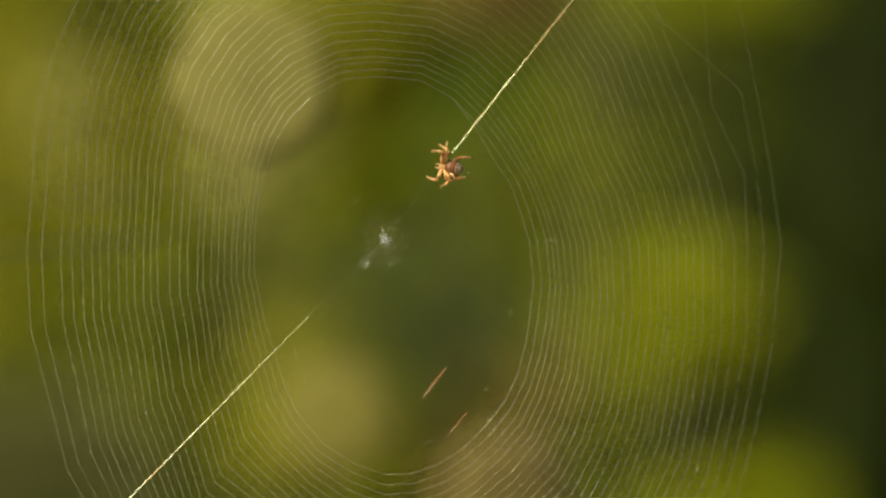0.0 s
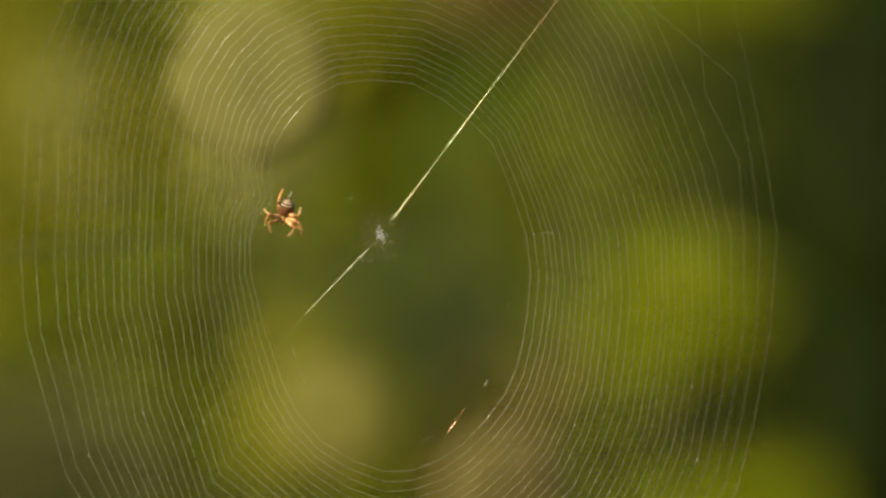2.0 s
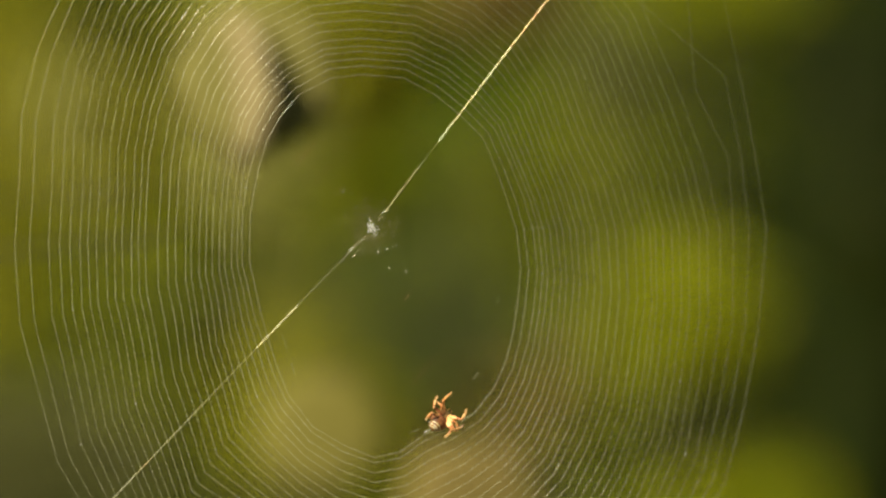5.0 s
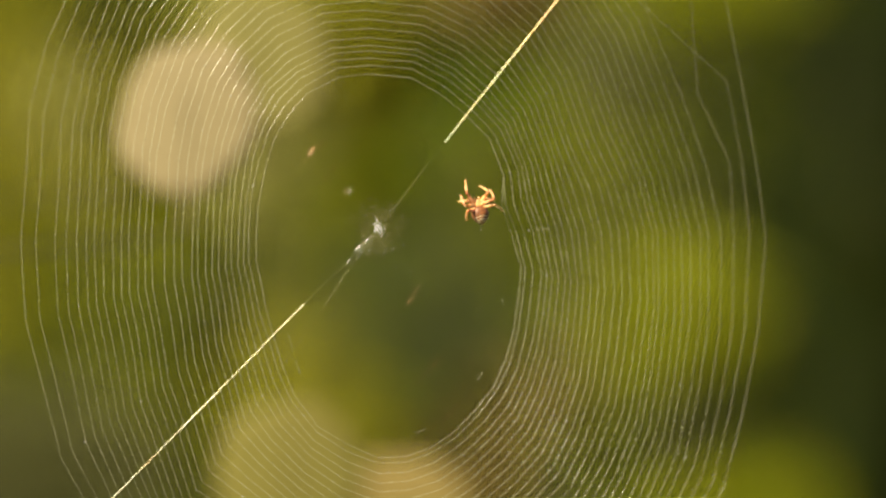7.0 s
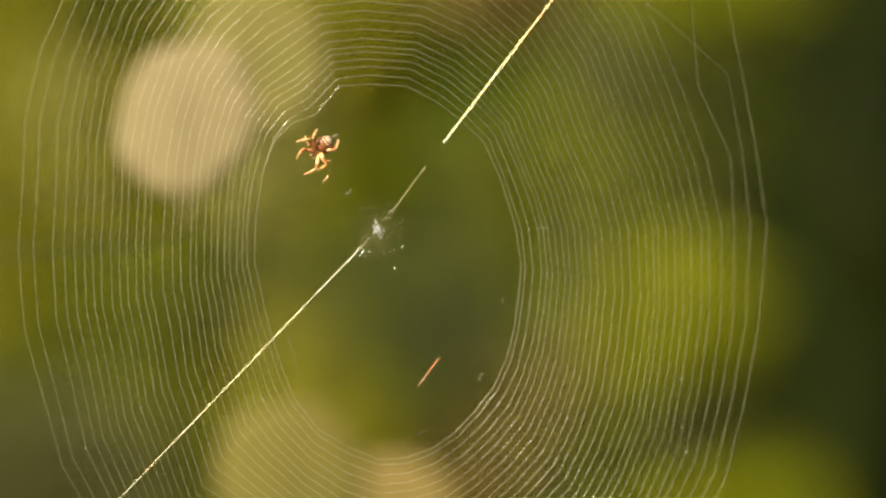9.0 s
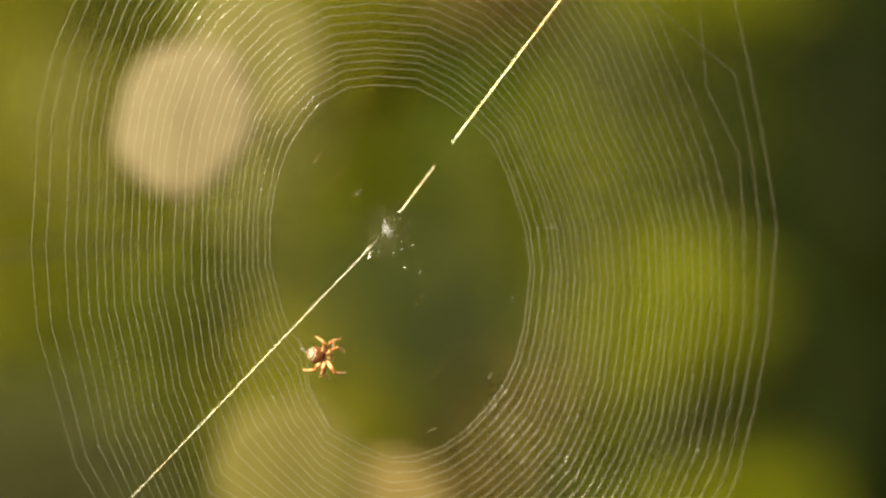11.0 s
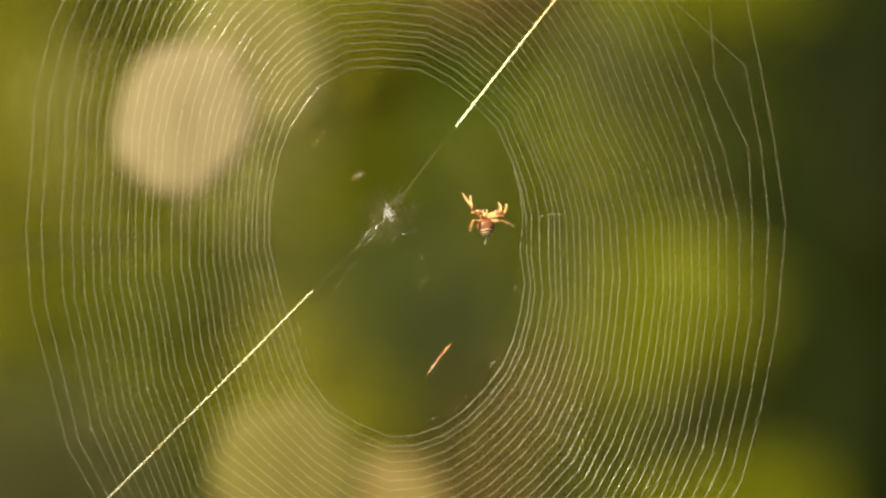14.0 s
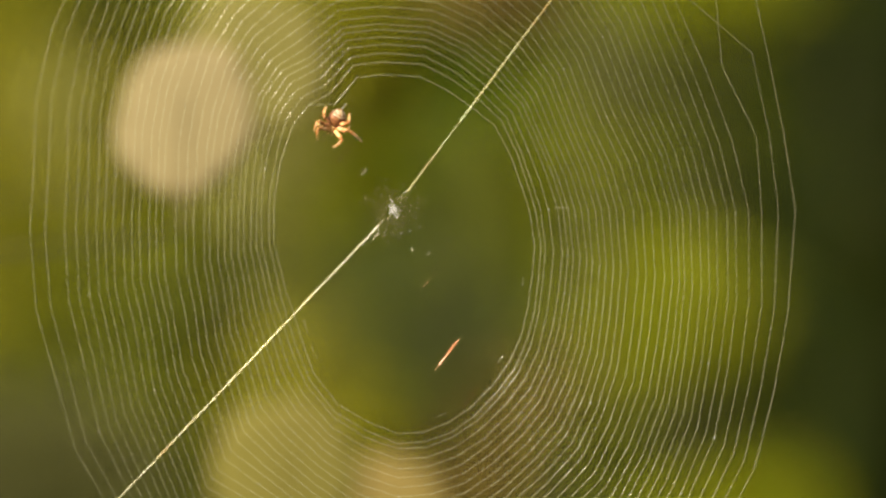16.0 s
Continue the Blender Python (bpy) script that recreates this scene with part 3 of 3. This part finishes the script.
    (15.5, -0.01173, 0.00519, 1.20774, 2.14, 0.35, 6.19),
    (16, -0.01094, 0.00129, 1.20873, 0.44, -0.03, 4.89),
]
SPIDER_ROWS = [
    (0, 13.5, 16.4, 172), (0.5, 4.9, 21.1, 185), (1, -7.9, 24.5, 200), (1.5, -19.2, 16.3, 225), (2, -21.7, 4.5, 255), (2.5, -21.0, -8.1, 295),
    (3, -18.4, -20.8, 310), (3.5, -13.9, -31.6, 372), (4, -6.9, -43.3, 365), (4.2, -0.2, -46.0, 370), (4.7, 10.1, -45.4, 392), (5.2, 20.1, -37.5, 412),
    (5.7, 25.7, -25.7, 424), (6.3, 26.4, -10.3, 436), (6.5, 25.1, -6.8, 440), (7, 22.6, 5.0, 462), (7.5, 18.2, 14.8, 535), (8, 6.2, 20.5, 552),
    (8.5, -3.5, 22.0, 552), (9, -13.3, 17.9, 585), (9.5, -20.7, 6.8, 615), (10, -22.3, -5.9, 650), (10.5, -21.1, -17.9, 680), (11, -14.3, -28.8, 704),
    (11.3, -11.1, -32.9, 714), (11.5, -7.9, -36.7, 718), (12, 1.9, -46.1, 732), (12.5, 13.1, -40.6, 760), (13, 19.1, -29.8, 785), (13.5, 21.9, -15.3, 805),
    (14, 21.6, -1.2, 815), (14.5, 17.3, 12.0, 832), (15, 7.5, 17.9, 888), (15.5, -3.4, 20.2, 912), (16, -13.2, 18.6, 965),
]


def web_pose(t):
    """The web's pose at t, between its rows."""
    for a, b in zip(WEB_ROWS, WEB_ROWS[1:]):
        if t <= b[0]:
            u = (t - a[0]) / (b[0] - a[0])
            return pose(*[p + (q - p) * u for p, q in zip(a[1:], b[1:])])
    return pose(*WEB_ROWS[-1][1:])


def spider_spot(t):
    for a, b in zip(SPIDER_ROWS, SPIDER_ROWS[1:]):
        if t <= b[0]:
            u = (t - a[0]) / (b[0] - a[0])
            return a[1] + (b[1] - a[1]) * u, a[2] + (b[2] - a[2]) * u
    return SPIDER_ROWS[-1][1:3]


# unwound angle of the spider round the hub, falling with time
unwound, last = [], None
for step in range(161):
    t = step * 0.1
    u, v = spider_spot(t)
    a = math.degrees(math.atan2(-v, u))
    while last is not None and a > last + 180:
        a -= 360
    while last is not None and a < last - 180:
        a += 360
    last = a
    unwound.append([t, a])
lift = RADII[START][0] - unwound[-1][1]
lift = 360 * round(lift / 360)
for row in unwound:
    row[1] += lift


def laid_at(angle):
    """When the spider passed an unwound angle; None where that was before the start."""
    if angle > unwound[0][1]:
        return None
    for t, a in unwound:
        if a <= angle:
            return t
    return 16.0


# sticky spiral: the newest turns segment by segment, each in two lengths that slide along each other as it stretches; the older ones turn by turn
LOOSE = 13


def turn_at(i, k, t):
    """Which turn the thread of turn k rests on at radius i: its own once it is laid, till then the one outside it."""
    laid = laid_at(RADII[START][0] + 360 * k + (RADII[i][0] - RADII[START][0]) % 360)
    if laid is None or t >= laid + 0.1:
        return k
    outside = turn_at(i, k + 1, t)
    return outside + (k - outside) * min(1.0, max(0.0, (t - laid + 0.3) / 0.4))


fresh = []
joins = [((START + n) % N, k, (START + n + 1) % N, k + (n == N - 1)) for k in range(LOOSE) for n in range(N)]
joins.append((START - 1, 0, START, 0))      # the length that the spider draws at the end
for i, k, j, l in joins:
    a, b = web_point(i, web_radius(k, i)), web_point(j, web_radius(l, j))
    halves = []
    for foot, way in ((a, b - a), (b, a - b)):
        ob = thread_piece("spiral_segment", [Vector((0, 0, 0)), way * 0.6], THREAD, STICKY)
        ob.location = foot
        halves.append(ob)
    fresh.append((halves, i, k, j, l, b - a))
for k in range(LOOSE, TURNS):
    first = START if k < len(LEFT) else 27
    count = N if k < len(LEFT) else N - 16
    line = [web_point((first + n) % N, web_radius(k, (first + n) % N)) for n in range(count)]
    if k < len(LEFT) - 1:
        line.append(web_point(START, web_radius(k + 1, START)))
    thread_piece("spiral_turn", line, THREAD * (1 - 0.32 * ((k - LOOSE) / (TURNS - LOOSE)) ** 0.8), STICKY)

# plain stems that carry the anchor threads, outside the view
for sx, h in STEMS:
    stem = tagged(new("sapling"), "bare brown shrub stem that carries the web", "sapling")
    stem.location = (sx, h, 0)
    bm = bmesh.new()
    tube(bm, [(0, 0, 0), (0.006, 0, 0.5), (-0.004, 0, 1.0), (0.001, 0, 1.3), (0.004, 0.004, 1.55)], [0.009, 0.008, 0.006, 0.005, 0.003], 9)
    part("stalk", bm, BARK, stem)

# ---- the spider ----
MM = 0.00116
spider = tagged(new("spider"), "small orange-brown orb spider with banded amber legs", "spider")
bm = bmesh.new()
blob(bm, (0.35 * MM, 0, 0), (1.05 * MM, 0.78 * MM, 0.55 * MM), 18, 12)
blob(bm, (1.05 * MM, 0, 0.05 * MM), (0.5 * MM, 0.5 * MM, 0.42 * MM), 14, 8)
head = part("cephalothorax", bm, HEAD, spider, "orange-brown head and chest")
for x, y in ((1.42, 0.16), (1.42, -0.16), (1.3, 0.34), (1.3, -0.34)):
    bm = bmesh.new()
    blob(bm, (x * MM, y * MM, 0.3 * MM), (0.09 * MM, 0.09 * MM, 0.09 * MM), 8, 6)
    part("eye", bm, BELLY, head)
bm = bmesh.new()
verts = blob(bm, (-1.4 * MM, 0, 0.05 * MM), (1.9 * MM, 1.68 * MM, 1.4 * MM), 36, 28)
for v in verts:
    s = (v.co.x + 1.55 * MM) / (1.5 * MM)
    v.co.y *= 1 + 0.12 * s - 0.1 * s * s
for f in bm.faces:
    c = f.calc_center_median()
    band = c.x / MM + 0.25 * abs(c.y / MM)
    if -1.75 < band < -1.6 or -2.3 < band < -2.12 or -2.8 < band < -2.6:
        f.material_index = 1
abdomen = part("abdomen", bm, [BELLY, CREAM], spider, "dark brown rounded abdomen with cream marks")
for s in (-1, 1):
    bm = bmesh.new()
    tube(bm, [(-2.8 * MM, s * 0.12 * MM, -0.1 * MM), (-3.15 * MM, s * 0.16 * MM, -0.2 * MM)], [0.14 * MM, 0.06 * MM], 7)
    part("spinneret", bm, HEAD, abdomen)
    bm = bmesh.new()
    tube(bm, [(1.2 * MM, s * 0.25 * MM, -0.1 * MM), (1.75 * MM, s * 0.42 * MM, 0.1 * MM), (2.1 * MM, s * 0.3 * MM, -0.25 * MM)], [0.14 * MM, 0.13 * MM, 0.08 * MM], 7)
    part("pedipalp", bm, LEG_PALE, spider)

bm = bmesh.new()
tube(bm, [(-3.1 * MM, 0, -0.2 * MM), (-3.8 * MM, 0.15 * MM, -0.4 * MM), (-4.6 * MM, 0.4 * MM, -0.7 * MM)], 0.00009, 6)
part("dragline", bm, TUFT, spider, "silvery thread drawn from the spinnerets")

# legs: half length in body units, thickness, hip place along the body; each is a thigh with a shin that bends at the knee
LEGS = [(3.1, 1.1, 0.85), (3.2, 1.1, 0.5), (2.4, 1.0, 0.15), (2.9, 1.08, -0.15)]
legs = []
for s in (1, -1):
    for n, (half, thick, hip) in enumerate(LEGS):
        bent = 0.14 * half * s * (1 if n < 2 else -1)
        thigh = [(0.0, 0.3), (0.12, 0.38), (0.4, 0.4), (0.7, 0.34), (0.88, 0.26), (1.0, 0.26)]
        shin = [(0.0, 0.26), (0.1, 0.24), (0.3, 0.25), (0.48, 0.18), (0.54, 0.19), (0.75, 0.13), (0.92, 0.09), (1.0, 0.04)]
        bm = bmesh.new()
        tube(bm, [Vector((u * half, 0.05 * half * math.sin(math.pi * u), 0)) * MM for u, _ in thigh], [0.86 * w * thick * MM for _, w in thigh], 8, [0, 0, 0, 1, 1])
        leg = part("leg", bm, [LEG_PALE, LEG_DARK], spider, "amber leg with brown bands")
        bm = bmesh.new()
        tube(bm, [Vector((u * half, bent * u * u, 0.1 * half * math.sin(math.pi * u))) * MM for u, _ in shin], [0.86 * w * thick * MM for _, w in shin], 8, [1, 0, 0, 1, 0, 0, 1])
        for h in range(14):
            u, turn = 0.12 + 0.06 * h, h * 2.4 + n
            foot = Vector((u * half, bent * u * u, 0.1 * half * math.sin(math.pi * u)))
            tube(bm, [foot * MM, (foot + Vector((0.22, 0.42 * math.cos(turn), 0.42 * math.sin(turn)))) * MM], [0.045 * MM, 0.012 * MM], 3)
        lower = part("shin", bm, [LEG_PALE, LEG_DARK], leg)
        legs.append((leg, lower, s, n, half * MM, Vector((hip * MM, s * 0.5 * MM, 0))))


def dent(i, k, t):
    """How far the spider at t draws turn k towards the hub on radius i."""
    a = np.interp(t, [r[0] for r in unwound], [r[1] for r in unwound]) + 6
    apart = (RADII[i][0] - a + 180) % 360 - 180
    return 24 * max(0.0, 1 - (k / (LOOSE + 2)) ** 1.5) * math.exp(-((apart / 7.5) ** 2))


def motions():
    walk(web, [(t, pose(*p)) for t, *p in WEB_ROWS])
    rows = []
    for t, u, v, heading in SPIDER_ROWS:
        way = radians(heading)
        here = Matrix.Translation((u * 0.001, -1.0 * MM, v * 0.001)) @ Matrix.Rotation(-way, 4, "Y") @ Matrix.Rotation(radians(90), 4, "X")
        rows.append((t, web_pose(t) @ here))
    walk(spider, rows)
    # where each foot is held: seconds, then for the legs of the left and of the right side, from front to back, the direction from the body and the reach
    feet = [
        (0, ((200, 22), (240, 18), (300, 18), (350, 38)), ((140, 33), (115, 43), (85, 52), (18, 48))),
        (0.5, ((200, 22), (235, 18), (300, 16), (345, 25)), ((128, 42), (100, 58), (80, 48), (25, 36))),
        (1, ((215, 26), (255, 34), (300, 45), (330, 25)), ((165, 27), (140, 30), (100, 38), (40, 36))),
        (1.5, ((250, 25), (285, 42), (310, 30), (5, 30)), ((205, 28), (180, 24), (128, 40), (55, 34))),
        (2, ((275, 28), (305, 48), (325, 46), (30, 26)), ((240, 28), (215, 30), (160, 37), (60, 46))),
        (2.5, ((320, 30), (0, 35), (20, 48), (70, 46)), ((280, 28), (240, 32), (200, 35), (145, 30))),
        (3, ((330, 25), (344, 48), (42, 48), (75, 45)), ((270, 24), (240, 36), (218, 42), (161, 40))),
        (3.5, ((40, 38), (50, 48), (80, 31), (166, 33)), ((330, 20), (293, 30), (268, 30), (224, 40))),
        (4, ((42, 58), (60, 54), (95, 38), (165, 28)), ((345, 36), (325, 46), (295, 32), (243, 40))),
        (4.2, ((30, 34), (74, 48), (105, 32), (150, 35)), ((0, 30), (323, 48), (290, 30), (244, 47))),
        (4.9, ((60, 50), (95, 40), (120, 36), (190, 30)), ((20, 44), (340, 40), (310, 34), (265, 36))),
        (5.6, ((90, 36), (110, 48), (140, 32), (210, 34)), ((40, 48), (10, 36), (325, 44), (285, 34))),
        (6.5, ((110, 30), (139, 42), (165, 30), (250, 22)), ((72, 34), (45, 30), (336, 57), (300, 24))),
        (7, ((113, 56), (140, 40), (171, 40), (230, 18)), ((95, 34), (66, 26), (20, 24), (347, 46))),
        (7.5, ((195, 34), (220, 36), (250, 30), (320, 20)), ((167, 46), (138, 42), (95, 26), (30, 24))),
        (8, ((225, 22), (287, 50), (310, 24), (340, 18)), ((165, 50), (150, 36), (94, 30), (37, 48))),
        (8.5, ((195, 48), (215, 40), (263, 33), (320, 20)), ((140, 54), (128, 42), (108, 36), (68, 54))),
        (9, ((234, 52), (255, 30), (320, 18), (39, 38)), ((208, 44), (168, 44), (132, 36), (90, 37))),
        (9.7, ((290, 40), (315, 46), (345, 30), (50, 34)), ((245, 36), (205, 40), (170, 34), (110, 40))),
        (10.4, ((330, 48), (0, 36), (20, 40), (80, 36)), ((290, 42), (255, 44), (215, 32), (150, 36))),
        (11.1, ((10, 40), (45, 48), (70, 34), (120, 40)), ((335, 52), (300, 40), (260, 40), (215, 44))),
        (11.5, ((40, 40), (76, 50), (95, 34), (134, 34)), ((348, 68), (335, 40), (275, 38), (258, 61))),
        (12, ((30, 26), (72, 48), (100, 48), (160, 18)), ((0, 34), (345, 28), (300, 22), (262, 28))),
        (12.5, ((60, 36), (83, 66), (107, 45), (170, 30)), ((12, 46), (345, 36), (330, 46), (245, 50))),
        (13, ((85, 34), (100, 56), (125, 38), (190, 24)), ((63, 32), (17, 48), (0, 36), (311, 50))),
        (13.5, ((112, 46), (140, 28), (180, 22), (230, 20)), ((75, 36), (54, 46), (32, 42), (353, 38))),
        (14, ((118, 52), (128, 68), (160, 26), (220, 20)), ((60, 40), (42, 48), (20, 36), (345, 54))),
        (14.5, ((115, 56), (130, 38), (172, 50), (200, 30)), ((83, 33), (50, 30), (15, 30), (355, 46))),
        (15, ((200, 26), (240, 28), (257, 32), (320, 18)), ((130, 48), (105, 50), (70, 40), (28, 40))),
        (15.5, ((211, 30), (240, 22), (300, 18), (5, 50)), ((156, 38), (113, 50), (92, 42), (60, 30))),
        (16, ((262, 32), (325, 58), (0, 24), (45, 32)), ((225, 32), (202, 32), (163, 33), (107, 35)))]
    heads = [[r[0] for r in SPIDER_ROWS], [r[3] for r in SPIDER_ROWS]]
    for leg, lower, s, n, half, hip in legs:
        held = []
        for t, left, right in feet:
            a, reach = (left if s > 0 else right)[n]
            apart = (s * (a - np.interp(t, *heads)) + 40) % 360 - 40
            held.append((t, min(168.0, apart), reach))
        upper, under = [], []
        for step in range(65):
            t = step * 0.25
            apart, reach = (np.interp(t, [r[0] for r in held], [r[j] for r in held]) for j in (1, 2))
            way = radians(s * apart)
            foot = Vector((math.cos(way), math.sin(way), 0)) * reach * PX - hip
            fold = math.acos(min(0.97, max(0.52, foot.length / (2 * half))))
            lean = radians(-s * (40 if n < 2 else -36))
            upper.append((t, Matrix.Translation(hip) @ Matrix.Rotation(math.atan2(foot.y, foot.x), 4, "Z") @ Matrix.Rotation(lean, 4, "X") @ Matrix.Rotation(-fold, 4, "Y")))
            under.append((t, Matrix.Translation((half, 0, 0)) @ Matrix.Rotation(2 * fold, 4, "Y")))
        walk(leg, upper)
        walk(lower, under)
    # the strong radii billow a little about their joints, in degrees
    billow = {(15, "inner"): [(0, -11.5), (0.5, -9.8), (1, -1.8), (1.5, -1.5), (2, -3.2), (2.5, -1.9), (3, -1.3), (3.5, -0.8), (4, -0.6), (4.2, -1.2), (6.3, -14.4), (6.5, -14.5), (7, -15), (7.5, -13.6), (8, -12.1), (8.5, -5.3), (9, -2.1), (11.3, -1.7), (11.5, -1.5), (12, -1.8), (12.5, -11.2), (13, -12.6), (13.5, -13.4), (14, -13.7), (14.5, -12.5), (15, -12.6), (15.5, -3), (16, -2.7)],
              (15, "middle"): [(0, -1.3), (0.5, -1.7), (1, -3.8), (1.5, -4), (2, -5), (2.5, -7.5), (3, 1.3), (3.5, 0.8), (4, 0.6), (4.2, 1.2), (6.3, 3.5), (6.5, 3.6), (7, 4.1), (7.5, 2.7), (8, 1.2), (8.5, 0.9), (9, 0.8), (11.3, 0.4), (11.5, 0.3), (12, 0.6), (12.5, 1.3), (13, 2.3), (13.5, 3.2), (14, 3.2), (14.5, 1.8), (15, 1.7), (15.5, 0.6), (16, 0.7)],
              (15, "outer"): [(0, -1.3), (0.5, -4.5), (1, -3.8), (1.5, -5.9), (2, -8), (2.5, -9.6), (3, -10.3), (3.5, -10.7), (4, -10.7), (4.2, -10), (6.3, 3.5), (6.5, 3.6), (7, 4.1), (7.5, 2.7), (8, 1.2), (8.5, 0.9), (9, 0.8), (11.3, 0.4), (11.5, 0.3), (12, 0.6), (12.5, 1.3), (13, 2.3), (13.5, 3.2), (14, 3.2), (14.5, 1.8), (15, 1.7), (15.5, 0.6), (16, 0.7)],
              (30, "inner"): [(0, -10.8), (0.5, -10.3), (1, -4.3), (1.5, -4.1), (2, -1.9), (2.5, -3.4), (3, -4.2), (3.5, -4.8), (4, -5.1), (4.2, -4.5), (6.3, -5.9), (6.5, -6.1), (7, -5.9), (7.5, -0.7), (8, -0.7), (8.5, -2), (9, -5.6), (11.3, -1.9), (11.5, -1.7), (12, -1.4), (12.5, -0.6), (13, -8), (13.5, -6.4), (14, -6.3), (14.5, -7.8), (15, -0.8), (15.5, -3.6), (16, -4)],
              (30, "middle"): [(0, -9), (0.5, -7.8), (1, 2.3), (1.5, 2.2), (2, 0.2), (2.5, 1.8), (3, 2.7), (3.5, 3.4), (4, 3.9), (4.2, 3.3), (6.3, -11.9), (6.5, -11.9), (7, -12.5), (7.5, -5), (8, -9.5), (8.5, -9.2), (9, -9.2), (11.3, -8.7), (11.5, -8.6), (12, -8.9), (12.5, -9.7), (13, -10.6), (13.5, -11.6), (14, -11.6), (14.5, -10.2), (15, -1.3), (15.5, 2.0), (16, 2.4)],
              (30, "outer"): [(0, -0.2), (0.5, 0), (1, 1.9), (1.5, 1.6), (2, 1.6), (2.5, 2.6), (3, 1.5), (3.5, 2.1), (4, 2.3), (4.2, 1.7), (6.3, -4.7), (6.5, -4.6), (7, -5.4), (7.5, -3), (8, -0.7), (8.5, -0.3), (9, 0), (11.3, -0.3), (11.5, -0.2), (12, -0.5), (12.5, -1.4), (13, -2.2), (13.5, -3.5), (14, -2.2), (14.5, -0.8), (15, -1.3), (15.5, 2.4), (16, 3.2)]}
    for ob, i, name, joint, far in strong_pieces:
        axis = (far - joint).cross(Vector((0, 1, 0))).normalized()
        walk(ob, [(t, Matrix.Translation(joint) @ Matrix.Rotation(radians(a), 4, axis)) for t, a in billow[(i, name)]])
    # the newest turns: each segment drops into place behind the spider, and all are drawn inwards where the spider hangs
    def node_at(i, k, t):
        k = turn_at(i, k, t)
        low = int(k)
        r = web_radius(low, i) + ((web_radius(low + 1, i) - web_radius(low, i)) * (k - low) if k > low else 0)
        return web_point(i, r - dent(i, k, t))

    for halves, i, k, j, l, span in fresh:
        spots = []
        for step in range(129):
            t = step * 0.125
            spots.append((t, node_at(i, k, t), node_at(j, l, t)))
        kept = [q for n, q in enumerate(spots) if n in (0, 128) or any((q[m] - spots[n + d][m]).length > 0.00002 for d in (-1, 1) for m in (1, 2))]
        rows, other = [], []
        for t, p, q in kept:
            turn = math.atan2((q - p).z, (q - p).x) - math.atan2(span.z, span.x)
            rows.append((t, Matrix.Translation(p) @ Matrix.Rotation(-turn, 4, "Y")))
            other.append((t, Matrix.Translation(q) @ Matrix.Rotation(-turn, 4, "Y")))
        walk(halves[0], rows)
        walk(halves[1], other)
    # the added red glints turn in and out of the sun
    axis = web_point(30, 100, False).cross(Vector((0, 1, 0))).normalized()
    still = billow[(30, "outer")]
    for stray, shown in glints:
        rows = []
        for step in range(65):
            t = step * 0.25
            lit = any(a - 0.13 <= t <= b + 0.13 for a, b in shown)
            turn = np.interp(t, [r[0] for r in still], [r[1] for r in still]) - (0 if lit else 18)
            rows.append((t, Matrix.Translation(stray.location) @ Matrix.Rotation(radians(turn), 4, axis)))
        walk(stray, rows)
    # the added bough swings a little aside, letting more sun onto the web
    tip = BOUGH_TIP - BOUGH_FOOT
    aside = Matrix.Translation(BOUGH_FOOT) @ tip.rotation_difference(tip + LATER - SHADED).to_matrix().to_4x4()
    walk(shade_bough, [(0, Matrix.Translation(BOUGH_FOOT)), (4.2, Matrix.Translation(BOUGH_FOOT)), (6.2, aside), (16, aside)])
    # the highlight discs shift and turn into the light
    for root, leaf, rows in SWAY:
        walk(leaf, [(t, Matrix.Translation(p - root.location) @ pose(0, 0, 0, tilt, 0, turn)) for t, p, tilt, turn in rows])


motions()
